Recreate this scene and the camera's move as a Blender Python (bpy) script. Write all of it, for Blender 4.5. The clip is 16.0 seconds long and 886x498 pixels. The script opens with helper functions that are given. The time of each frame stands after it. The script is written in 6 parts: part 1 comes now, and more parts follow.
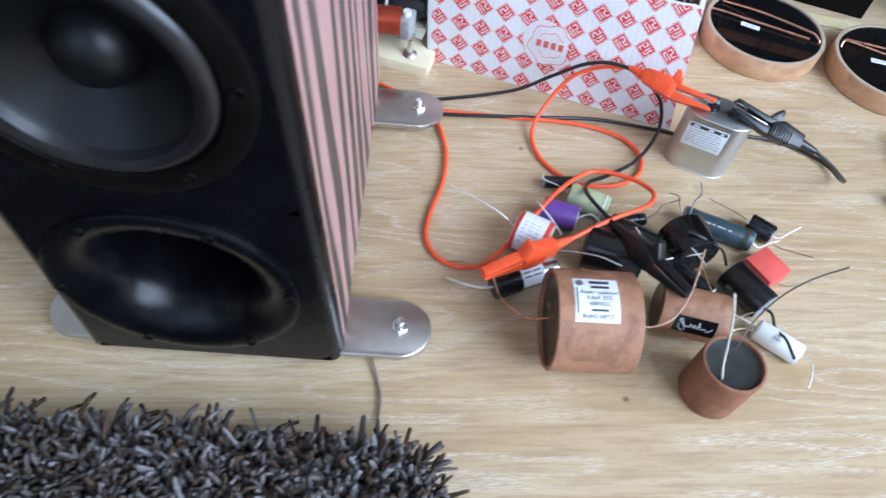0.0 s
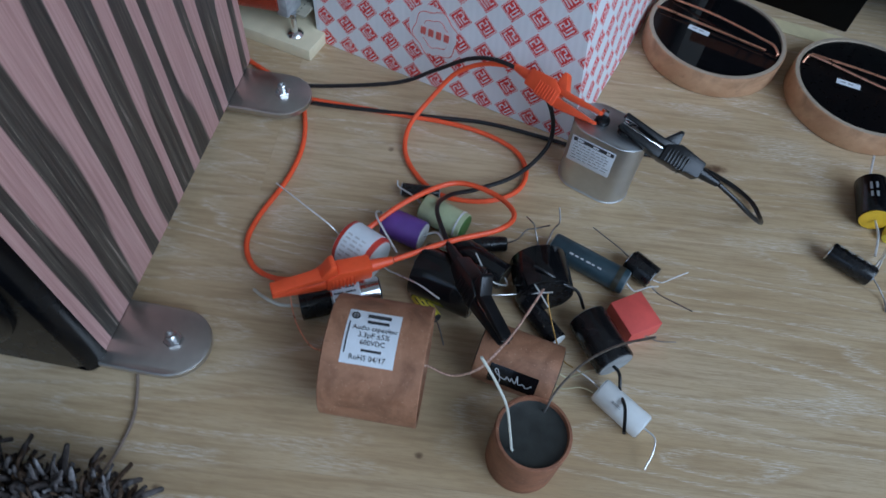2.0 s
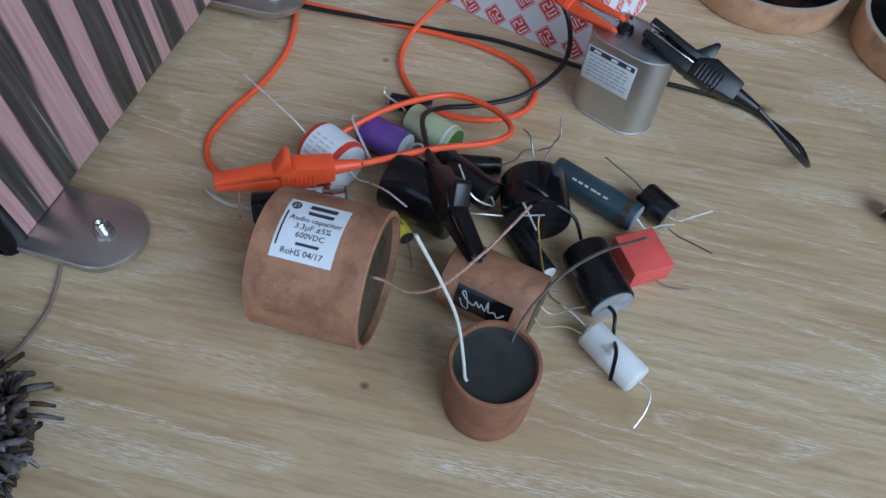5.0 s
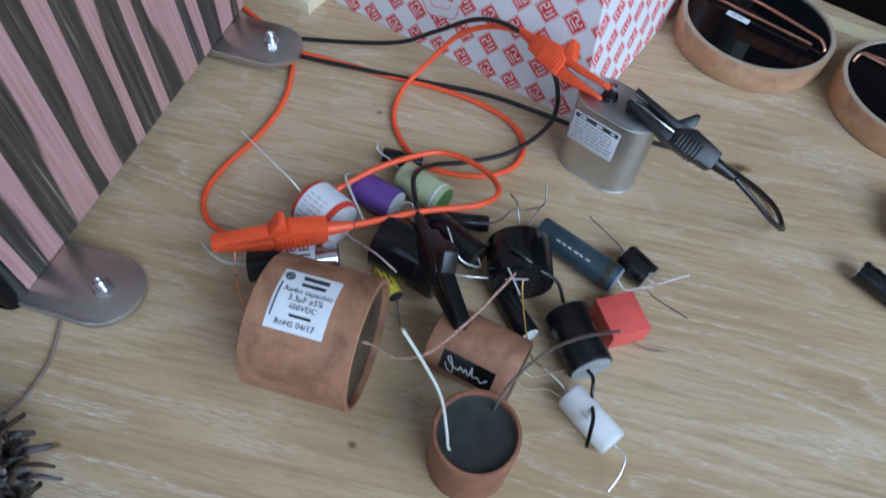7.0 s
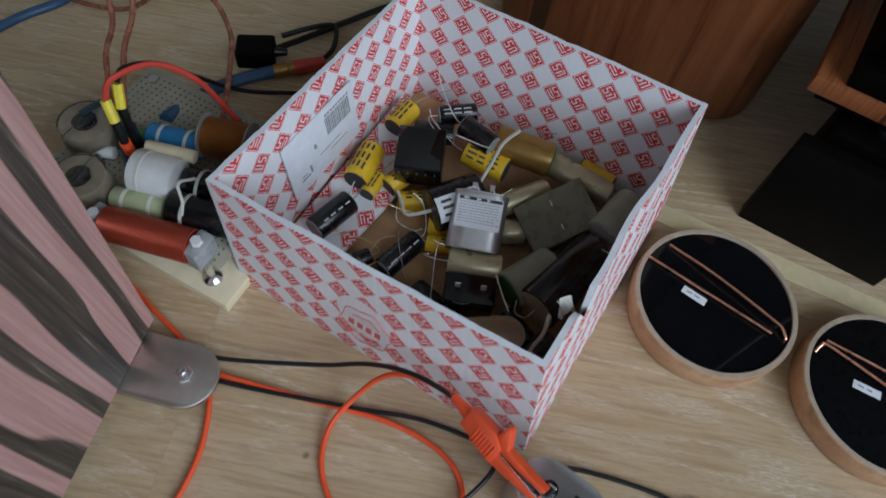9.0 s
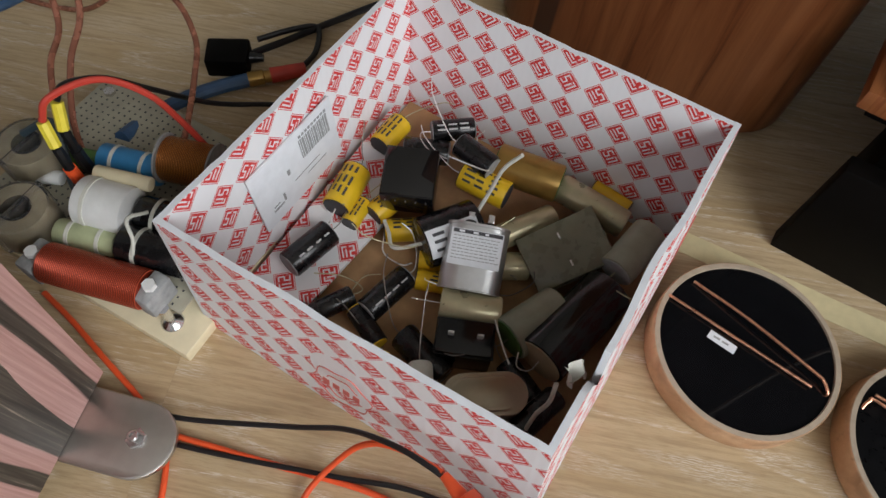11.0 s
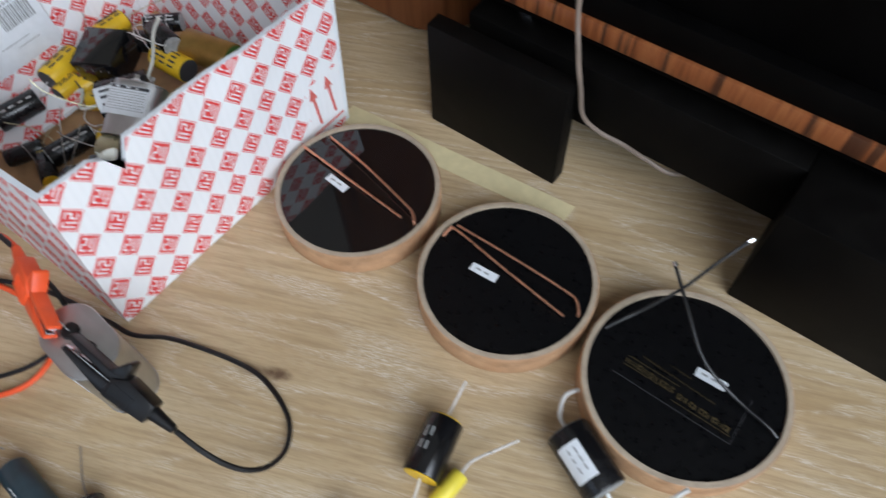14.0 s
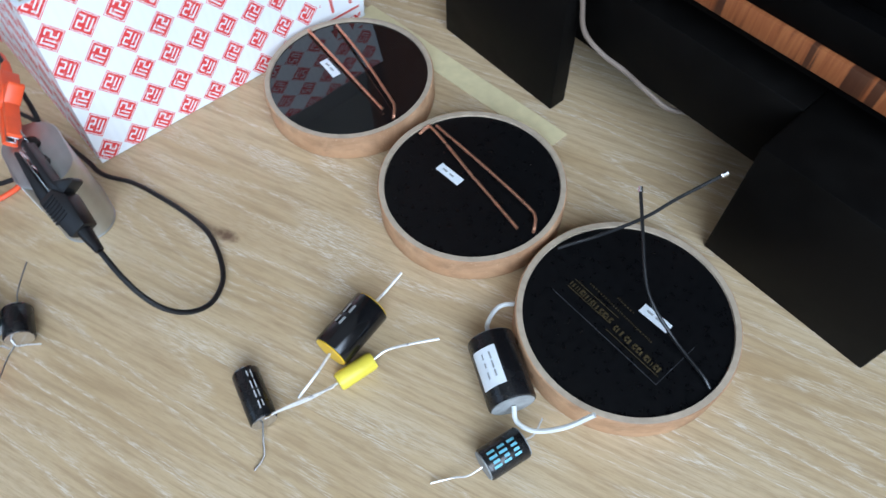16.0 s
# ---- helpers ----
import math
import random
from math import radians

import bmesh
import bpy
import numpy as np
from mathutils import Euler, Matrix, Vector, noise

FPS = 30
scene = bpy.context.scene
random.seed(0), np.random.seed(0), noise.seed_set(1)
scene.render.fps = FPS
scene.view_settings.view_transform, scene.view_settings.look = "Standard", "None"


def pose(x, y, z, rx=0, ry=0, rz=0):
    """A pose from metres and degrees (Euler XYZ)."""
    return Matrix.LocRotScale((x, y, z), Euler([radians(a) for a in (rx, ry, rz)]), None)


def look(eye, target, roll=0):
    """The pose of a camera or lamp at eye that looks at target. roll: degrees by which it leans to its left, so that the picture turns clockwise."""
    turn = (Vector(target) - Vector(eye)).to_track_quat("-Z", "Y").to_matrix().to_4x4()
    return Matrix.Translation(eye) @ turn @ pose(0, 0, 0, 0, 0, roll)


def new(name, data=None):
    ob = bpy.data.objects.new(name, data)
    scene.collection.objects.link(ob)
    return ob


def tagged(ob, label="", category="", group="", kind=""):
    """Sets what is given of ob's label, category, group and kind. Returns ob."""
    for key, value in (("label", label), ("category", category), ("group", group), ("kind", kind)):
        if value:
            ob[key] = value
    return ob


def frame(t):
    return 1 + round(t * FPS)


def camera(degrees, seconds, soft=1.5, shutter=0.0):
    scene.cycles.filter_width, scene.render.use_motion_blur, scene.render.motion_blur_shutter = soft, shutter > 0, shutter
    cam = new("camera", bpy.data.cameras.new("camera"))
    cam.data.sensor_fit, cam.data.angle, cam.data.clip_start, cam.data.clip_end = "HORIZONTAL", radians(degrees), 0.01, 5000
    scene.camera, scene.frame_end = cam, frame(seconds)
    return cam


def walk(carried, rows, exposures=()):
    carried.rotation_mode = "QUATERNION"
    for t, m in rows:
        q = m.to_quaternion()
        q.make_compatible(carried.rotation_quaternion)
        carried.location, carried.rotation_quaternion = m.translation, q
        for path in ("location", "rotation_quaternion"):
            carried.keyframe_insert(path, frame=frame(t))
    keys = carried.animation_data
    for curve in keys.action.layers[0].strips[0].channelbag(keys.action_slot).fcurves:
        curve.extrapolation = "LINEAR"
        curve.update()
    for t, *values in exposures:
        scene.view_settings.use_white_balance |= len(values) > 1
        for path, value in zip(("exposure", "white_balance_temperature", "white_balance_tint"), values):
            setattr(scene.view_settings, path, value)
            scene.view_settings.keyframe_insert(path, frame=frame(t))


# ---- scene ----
cam = camera(67.0, 16.0, soft=1.5, shutter=0.5)
PATH = [
    (0, (-0.0707, -0.5119, 0.4360), (-0.3586, 0.6033, -1.1990), 7.62),
    (0.5, (-0.0368, -0.4585, 0.4350), (-0.3211, 0.6201, -1.2250), 7.91),
    (1, (-0.0029, -0.4097, 0.4338), (-0.3212, 0.6863, -1.2086), 8.13),
    (1.5, (0.0340, -0.3955, 0.4268), (-0.3538, 0.6505, -1.2331), 5.54),
    (2, (0.0642, -0.3907, 0.4022), (-0.3726, 0.6254, -1.2642), 6.12),
    (2.5, (0.0760, -0.3891, 0.3821), (-0.4203, 0.5843, -1.2930), 5.74),
    (3, (0.0919, -0.3804, 0.3469), (-0.4388, 0.5828, -1.3236), 5.09),
    (3.5, (0.1035, -0.3762, 0.3261), (-0.4451, 0.5843, -1.3402), 5.35),
    (4, (0.1107, -0.3763, 0.3214), (-0.4540, 0.5783, -1.3429), 4.71),
    (6.5, (0.1092, -0.3674, 0.3285), (-0.4429, 0.5920, -1.3373), 5.41),
    (7, (0.0993, -0.3585, 0.3536), (-0.4454, 0.6110, -1.3087), 6.88),
    (7.5, (0.0775, -0.3320, 0.3808), (-0.4632, 0.6198, -1.2931), 6.85),
    (8, (0.0561, -0.2783, 0.4164), (-0.4414, 0.6950, -1.2585), 7.54),
    (8.5, (0.0219, -0.2137, 0.4445), (-0.4419, 0.7268, -1.2585), 7.67),
    (9, (-0.0176, -0.1349, 0.4643), (-0.4454, 0.7581, -1.2734), 8.03),
    (11.5, (-0.0413, -0.0736, 0.4233), (-0.4650, 0.7772, -1.3364), 7.23),
    (12, (0.0163, -0.0698, 0.4349), (-0.4224, 0.7753, -1.3239), 4.60),
    (12.5, (0.0972, -0.0661, 0.4500), (-0.3627, 0.7566, -1.3141), 2.87),
    (13, (0.1696, -0.0545, 0.4458), (-0.3598, 0.7338, -1.3145), 1.11),
    (13.5, (0.2402, -0.0405, 0.4352), (-0.3704, 0.7528, -1.2962), -1.44),
    (14, (0.3070, -0.0220, 0.4195), (-0.3620, 0.7876, -1.2825), -3.09),
    (14.5, (0.3599, -0.0077, 0.4034), (-0.3134, 0.7765, -1.3088), -2.82),
    (15, (0.3756, -0.0050, 0.3826), (-0.3285, 0.7258, -1.3408), -2.53),
    (15.5, (0.3899, -0.0075, 0.3781), (-0.3790, 0.6959, -1.3289), -2.87),
    (16, (0.3928, -0.0058, 0.3716), (-0.4226, 0.6456, -1.3346), -2.33),
]
EXPOSURE = [(0.0, 0.9, 5200, 9), (0.6, 0.5, 5200, 8), (1.3, -0.33, 5050, 6), (2.2, -0.50, 4950, 5), (4, -0.33, 5000, 5), (6.5, -0.06, 5000, 6), (7.5, -0.02, 5000, 7), (9, -0.4, 5700, 8), (11.5, 0.05, 6700, 11), (12.2, 0.05, 6500, 10), (13, -0.12, 6300, 10), (14, 0.08, 6000, 9), (14.6, 0.48, 5750, 7), (15.3, 0.60, 5450, 6), (16, 0.40, 5300, 5)]
walk(cam, [(t, look(eye, target, roll)) for t, eye, target, roll in PATH], EXPOSURE)

# ---- light ----
world = bpy.data.worlds.new("sky")
scene.world = world
world.use_nodes = True
wt = world.node_tree
sky = wt.nodes.new("ShaderNodeTexSky")
sky.sky_type, sky.sun_disc = "NISHITA", False
sky.sun_elevation, sky.sun_rotation = radians(38), radians(100)
wt.links.new(sky.outputs[0], wt.nodes["Background"].inputs[0])
wt.nodes["Background"].inputs[1].default_value = 0.12


def window_lamp(name, eye, target, w, h, power, colour):
    d = bpy.data.lights.new(name, "AREA")
    d.shape, d.size, d.size_y, d.energy, d.color = "RECTANGLE", w, h, power, colour
    ob = new(name, d)
    ob.matrix_world = look(eye, target)
    return ob


window_lamp("window_daylight_east", (1.62, -0.60, 1.25), (0.2, 0.0, 0.1), 1.7, 1.5, 46.0, (0.90, 0.95, 1.0))
window_lamp("window_daylight_south", (-0.3, -1.92, 1.35), (-0.1, 0.0, 0.1), 1.3, 1.1, 3.0, (0.88, 0.94, 1.0))

# ---- materials ----


class Net:
    """A node material under construction."""

    def __init__(self, name, rough=0.5, metal=0.0):
        self.mat = bpy.data.materials.new(name)
        self.mat.use_nodes = True
        self.t = self.mat.node_tree
        self.b = self.t.nodes["Principled BSDF"]
        self.set(self.b, "Roughness", rough)
        self.set(self.b, "Metallic", metal)

    def set(self, node, key, value):
        if hasattr(value, "is_linked"):
            self.t.links.new(value, node.inputs[key])
        elif isinstance(value, tuple) and len(value) == 3 and node.inputs[key].type == "RGBA":
            node.inputs[key].default_value = (*value, 1)
        else:
            node.inputs[key].default_value = value

    def coord(self, kind="Object"):
        return self.t.nodes.new("ShaderNodeTexCoord").outputs[kind]

    def position(self):
        return self.t.nodes.new("ShaderNodeNewGeometry").outputs["Position"]

    def rand(self):
        return self.t.nodes.new("ShaderNodeObjectInfo").outputs["Random"]

    def math(self, op, a, b=0.0, c=0.0):
        n = self.t.nodes.new("ShaderNodeMath")
        n.operation = op
        for k, v in enumerate((a, b, c)):
            self.set(n, k, v)
        return n.outputs[0]

    def scaled(self, vec, scale, offset=(0, 0, 0), turn=(0, 0, 0)):
        n = self.t.nodes.new("ShaderNodeMapping")
        self.set(n, "Vector", vec)
        self.set(n, "Scale", scale)
        self.set(n, "Location", offset)
        self.set(n, "Rotation", turn)
        return n.outputs[0]

    def noise(self, vec, scale=5.0, detail=4.0, rough=0.55, distort=0.0):
        n = self.t.nodes.new("ShaderNodeTexNoise")
        self.set(n, "Vector", vec)
        for k, v in (("Scale", scale), ("Detail", detail), ("Roughness", rough), ("Distortion", distort)):
            self.set(n, k, v)
        return n.outputs["Fac"]

    def ramp(self, fac, *stops):
        n = self.t.nodes.new("ShaderNodeValToRGB")
        e = n.color_ramp.elements
        while len(e) < len(stops):
            e.new(0.5)
        for k, (p, c) in enumerate(stops):
            e[k].position, e[k].color = p, ((c, c, c, 1) if isinstance(c, (int, float)) else (*c, 1))
        self.set(n, 0, fac)
        return n.outputs[0]

    def mix(self, fac, a, b, mode="MIX"):
        n = self.t.nodes.new("ShaderNodeMix")
        n.data_type, n.blend_type = "RGBA", mode
        self.set(n, 0, fac)
        self.set(n, 6, a)
        self.set(n, 7, b)
        return n.outputs[2]

    def xyz(self, vec):
        n = self.t.nodes.new("ShaderNodeSeparateXYZ")
        self.set(n, 0, vec)
        return n.outputs

    def vec(self, x, y, z):
        n = self.t.nodes.new("ShaderNodeCombineXYZ")
        for k, v in enumerate((x, y, z)):
            self.set(n, k, v)
        return n.outputs[0]

    def bump(self, height, strength=0.2, distance=0.001):
        n = self.t.nodes.new("ShaderNodeBump")
        self.set(n, "Height", height)
        n.inputs["Strength"].default_value, n.inputs["Distance"].default_value = strength, distance
        self.t.links.new(n.outputs[0], self.b.inputs["Normal"])

    def done(self, colour, rough=None):
        self.set(self.b, "Base Color", colour)
        if rough is not None:
            self.set(self.b, "Roughness", rough)
        return self.mat


def plain(name, colour, rough=0.45, metal=0.0, grain=60.0, vary=0.25, bump=0.06, gloss=0.5):
    """Paint, plastic, card or metal with fine grain and faint wear."""
    n = Net(name, rough, metal)
    n.set(n.b, "Specular IOR Level", gloss)
    p = n.coord()
    g = n.noise(p, grain, 5)
    w = n.noise(p, grain * 7, 3)
    dark = tuple(c * (1 - vary) for c in colour)
    light = tuple(min(1, c * (1 + vary * 0.6)) for c in colour)
    col = n.mix(n.ramp(g, (0.3, 0.0), (0.7, 1.0)), dark, light)
    n.bump(w, bump, 0.0006)
    return n.done(col, n.math("MULTIPLY_ADD", g, 0.25, max(0.02, rough - 0.12)))


def oak():
    n = Net("limed_oak", 0.45)
    shift = n.math("MULTIPLY", n.rand(), 37.0)
    x, y, z = n.xyz(n.coord())
    p = n.vec(n.math("ADD", x, shift), n.math("ADD", y, shift), z)
    broad = n.noise(n.scaled(p, (1.6, 9.0, 1.0)), 2.2, 4, 0.5, 0.6)
    fibre = n.noise(n.scaled(p, (9.0, 150.0, 1.0)), 2.0, 5, 0.65, 0.25)
    pore = n.noise(n.scaled(p, (120.0, 1500.0, 1.0)), 1.0, 3, 0.6)
    base = n.ramp(broad, (0.28, (0.435, 0.308, 0.160)), (0.5, (0.522, 0.392, 0.228)), (0.72, (0.585, 0.462, 0.295)))
    base = n.mix(n.ramp(fibre, (0.34, 0.65), (0.56, 0.0)), base, (0.33, 0.225, 0.12))
    base = n.mix(n.ramp(pore, (0.34, 0.35), (0.46, 0.0)), base, (0.33, 0.225, 0.12))
    # lime left in the porous early wood: flecked lines that follow the figure
    figure = n.noise(n.scaled(p, (0.8, 5.5, 1.0)), 2.0, 3, 0.45, 0.3)
    ring = n.math("FRACT", n.math("MULTIPLY", figure, 19.0))
    line = n.ramp(ring, (0.0, 1.0), (0.10, 0.75), (0.30, 0.12), (0.86, 0.0), (1.0, 1.0))
    patch = n.ramp(n.noise(n.scaled(p, (2.0, 8.0, 1.0)), 2.0, 3), (0.36, 0.25), (0.60, 1.0))
    fleck = n.ramp(pore, (0.48, 0.08), (0.60, 1.0))
    white = n.math("MULTIPLY", n.math("MULTIPLY", n.math("MULTIPLY", line, fleck), patch), 1.0)
    base = n.mix(white, base, (0.70, 0.63, 0.52))
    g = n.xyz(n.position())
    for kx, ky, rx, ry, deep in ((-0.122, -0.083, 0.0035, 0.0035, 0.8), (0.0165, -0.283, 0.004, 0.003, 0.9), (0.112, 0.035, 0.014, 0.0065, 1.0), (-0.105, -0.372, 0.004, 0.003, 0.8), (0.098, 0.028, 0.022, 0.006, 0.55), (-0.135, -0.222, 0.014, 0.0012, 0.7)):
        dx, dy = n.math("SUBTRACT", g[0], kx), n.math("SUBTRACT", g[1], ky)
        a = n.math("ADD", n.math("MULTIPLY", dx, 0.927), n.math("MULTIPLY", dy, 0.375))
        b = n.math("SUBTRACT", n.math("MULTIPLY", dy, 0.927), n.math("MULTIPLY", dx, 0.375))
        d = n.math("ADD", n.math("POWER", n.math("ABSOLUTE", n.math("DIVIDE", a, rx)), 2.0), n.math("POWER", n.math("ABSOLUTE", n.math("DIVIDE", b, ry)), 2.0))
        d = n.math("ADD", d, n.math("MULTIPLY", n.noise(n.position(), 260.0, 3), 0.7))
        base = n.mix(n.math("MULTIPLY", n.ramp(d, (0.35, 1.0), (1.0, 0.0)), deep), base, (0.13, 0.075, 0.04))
    n.bump(n.math("ADD", n.math("MULTIPLY", pore, -0.6), fibre), 0.25, 0.0006)
    return n.done(base, n.math("MULTIPLY_ADD", fibre, 0.25, 0.33))


def stripe_veneer():
    """Pink and grey-brown zebra veneer; the figure runs upright."""
    n = Net("zebra_veneer", 0.42)
    x, y, z = n.xyz(n.coord())
    wob = n.noise(n.vec(n.math("MULTIPLY", x, 2.0), n.math("MULTIPLY", y, 9.0), n.math("MULTIPLY", z, 0.9)), 3.0, 2, 0.4, 0.1)
    f = n.math("ADD", n.math("MULTIPLY", n.math("ADD", y, x), 33.0), n.math("MULTIPLY", wob, 1.6))
    saw = n.math("FRACT", f)
    line = n.noise(n.vec(n.math("MULTIPLY", x, 300.0), n.math("MULTIPLY", y, 520.0), n.math("MULTIPLY", z, 7.0)), 1.0, 4, 0.65)
    cell = n.noise(n.vec(0.0, n.math("MULTIPLY", n.math("FLOOR", f), 3.7), 0.0), 1.7, 0)
    edge = n.math("ADD", saw, n.math("MULTIPLY", n.math("SUBTRACT", cell, 0.5), 0.35))
    mask = n.ramp(edge, (0.43, 0.0), (0.47, 1.0), (0.93, 1.0), (0.97, 0.0))
    pink = n.mix(n.ramp(line, (0.35, 0.0), (0.7, 1.0)), (0.40, 0.225, 0.20), (0.55, 0.345, 0.31))
    dark = n.ramp(line, (0.34, (0.028, 0.023, 0.02)), (0.52, (0.06, 0.05, 0.041)), (0.63, (0.10, 0.085, 0.068)), (0.70, (0.27, 0.22, 0.18)))
    n.bump(line, 0.15, 0.0004)
    return n.done(n.mix(mask, pink, dark))


def rosewood(name, across, along, stretch=1.0, vein=0.60):
    n = Net(name, 0.3)
    n.set(n.b, "Specular IOR Level", 0.25)
    c = n.xyz(n.coord())
    pick = [0.0, 0.0, 0.0]
    for k in range(3):
        pick[k] = n.math("MULTIPLY", c[k], across if k not in along else across * 0.05)
    v = n.vec(*pick)
    a = n.noise(v, 1.0, 6, 0.65, 0.5)
    b = n.noise(v, 0.35, 2, 0.5, 0.8)
    k = stretch
    col = n.ramp(a, (0.30, (0.10 * k, 0.032 * k, 0.012 * k)), (0.42, (0.30 * k, 0.095 * k, 0.033 * k)), (0.6, (0.42 * k, 0.155 * k, 0.056 * k)), (0.8, (0.31 * k, 0.10 * k, 0.036 * k)))
    col = n.mix(n.ramp(b, (vein, 0.0), (vein + 0.05, 0.85)), col, (0.03, 0.014, 0.01))
    return n.done(col)


def box_print():
    """White liner board with a printed lattice of red tilted squares."""
    n = Net("printed_liner", 0.6)
    u, v, _ = n.xyz(n.coord("UV"))
    pitch = 0.0215
    a, b = n.math("DIVIDE", u, pitch), n.math("DIVIDE", v, pitch)
    ia, ib = n.math("FLOOR", a), n.math("FLOOR", b)
    fa, fb = n.math("SUBTRACT", n.math("SUBTRACT", a, ia), 0.5), n.math("SUBTRACT", n.math("SUBTRACT", b, ib), 0.5)
    par = n.math("MODULO", n.math("ABSOLUTE", n.math("ADD", ia, ib)), 2.0)
    k = 0.7071 / 0.325
    p = n.math("MULTIPLY", n.math("ADD", fa, fb), k)
    q = n.math("MULTIPLY", n.math("SUBTRACT", fb, fa), k)
    s = n.math("ADD", n.math("MULTIPLY", p, par), n.math("MULTIPLY", q, n.math("SUBTRACT", 1.0, par)))
    t = n.math("SUBTRACT", n.math("MULTIPLY", q, par), n.math("MULTIPLY", p, n.math("SUBTRACT", 1.0, par)))

    def inside(x, lo, hi):
        return n.math("MULTIPLY", n.math("GREATER_THAN", x, lo), n.math("LESS_THAN", x, hi))

    def rect(x0, x1, y0, y1):
        return n.math("MULTIPLY", inside(s, x0, x1), inside(t, y0, y1))

    ink = n.math("SUBTRACT", rect(-1, 1, -1, 1), rect(-0.93, 0.93, -0.93, 0.93))
    ink = n.math("ADD", ink, rect(-0.86, 0.86, -0.86, 0.86))
    strokes = ((-0.66, -0.51, -0.62, 0.62), (-0.51, -0.14, 0.47, 0.62), (-0.29, -0.14, -0.62, 0.30), (0.10, 0.66, 0.47, 0.62), (0.51, 0.66, 0.07, 0.47), (0.10, 0.66, -0.08, 0.07), (0.10, 0.25, -0.47, -0.08), (0.10, 0.66, -0.62, -0.47))
    white = 0.0
    for r in strokes:
        white = n.math("MAXIMUM", white, rect(*r))
    ink = n.math("SUBTRACT", ink, n.math("MULTIPLY", white, 0.97))
    du, dv = n.math("SUBTRACT", u, 0.115), n.math("SUBTRACT", v, 0.056)
    away = n.math("SQRT", n.math("ADD", n.math("MULTIPLY", du, du), n.math("MULTIPLY", dv, dv)))
    ink = n.math("MULTIPLY", ink, n.math("GREATER_THAN", away, 0.0215))
    ink = n.math("MULTIPLY", ink, n.math("SUBTRACT", 1.0, n.math("MULTIPLY", inside(u, 1.206, 1.250), inside(v, 0.010, 0.060))))
    ink = n.math("MAXIMUM", n.math("MINIMUM", ink, 1.0), 0.0)
    wear = n.noise(n.coord("UV"), 320.0, 4)
    flute = n.math("SINE", n.math("MULTIPLY", u, 1100.0))
    mottled = n.noise(n.coord("UV"), 40.0, 3)
    paper = n.mix(mottled, (0.76, 0.765, 0.775), (0.83, 0.835, 0.845))
    red = n.mix(mottled, (0.60, 0.024, 0.024), (0.70, 0.042, 0.036))
    col = n.mix(n.math("MULTIPLY", ink, n.ramp(wear, (0.30, 0.55), (0.45, 1.0))), paper, red)
    n.bump(n.math("ADD", n.math("MULTIPLY", flute, 0.3), n.math("MULTIPLY", mottled, 2.0)), 0.22, 0.0008)
    return n.done(col)


def kraft(name, a, b, scale=90.0):
    n = Net(name, 0.62)
    p = n.coord()
    f = n.noise(p, scale, 6, 0.6)
    spots = n.noise(p, scale * 2.2, 3)
    col = n.mix(n.ramp(f, (0.3, 0.0), (0.7, 1.0)), a, b)
    col = n.mix(n.ramp(spots, (0.66, 0.0), (0.76, 0.6)), col, tuple(c * 0.45 for c in a))
    blot = n.noise(p, scale * 0.42, 4, 0.65, 0.8)
    col = n.mix(n.ramp(blot, (0.46, 0.0), (0.66, 0.6)), col, tuple(c * 0.52 for c in a))
    fleck = n.noise(p, scale * 9.0, 2)
    col = n.mix(n.ramp(fleck, (0.66, 0.0), (0.72, 0.5)), col, (0.62, 0.42, 0.28))
    n.bump(f, 0.2, 0.0008)
    return n.done(col)


def wound(name, a, b, axis, per_metre):
    """Enamelled wire laid turn by turn."""
    n = Net(name, 0.3, 0.55)
    c = n.xyz(n.coord())[axis]
    w = n.math("SINE", n.math("MULTIPLY", c, per_metre * 6.283))
    n.bump(w, 0.8, 0.0006)
    return n.done(n.mix(n.ramp(w, (0.2, 0.0), (0.8, 1.0)), a, b))


def brushed(name, colour, rough=0.3):
    n = Net(name, rough, 1.0)
    p = n.coord()
    g = n.noise(n.scaled(p, (40, 900, 40)), 1.0, 3)
    s = n.noise(p, 120, 3)
    n.bump(g, 0.05, 0.0003)
    return n.done(n.mix(s, tuple(c * 0.8 for c in colour), colour), n.math("MULTIPLY_ADD", g, 0.2, rough - 0.08))


M_OAK = oak()
M_ZEBRA = stripe_veneer()
M_PRINT = box_print()
M_ROSE = rosewood("rosewood_edge", 260.0, (1, 2), 0.75, 0.58)
M_ROSE_UP = rosewood("rosewood_cabinet", 70.0, (2,), 0.5)
M_BLACK = plain("satin_black_lacquer", (0.003, 0.0034, 0.0045), 0.26, 0, 40, 0.3, 0.02, 0.22)
M_DEEP = plain("deep_black_lacquer", (0.0022, 0.002, 0.002), 0.42, 0, 40, 0.3, 0.02, 0.05)
M_MATT = plain("matt_black", (0.0034, 0.003, 0.0027), 0.5, 0, 60, 0.3, 0.05, 0.08)
M_CONE = plain("black_cone", (0.004, 0.0045, 0.005), 0.4, 0, 300, 0.3, 0.06, 0.3)
M_RUBBER = plain("black_rubber", (0.007, 0.007, 0.008), 0.35, 0, 100, 0.3, 0.04)
M_STEEL = brushed("brushed_steel", (0.62, 0.59, 0.55), 0.34)
M_CHROME = brushed("bright_steel", (0.75, 0.75, 0.76), 0.18)
M_ALU = brushed("can_aluminium", (0.62, 0.63, 0.63), 0.42)
M_TIN = plain("tinned_wire", (0.80, 0.79, 0.77), 0.3, 0.45, 200, 0.2, 0.05)
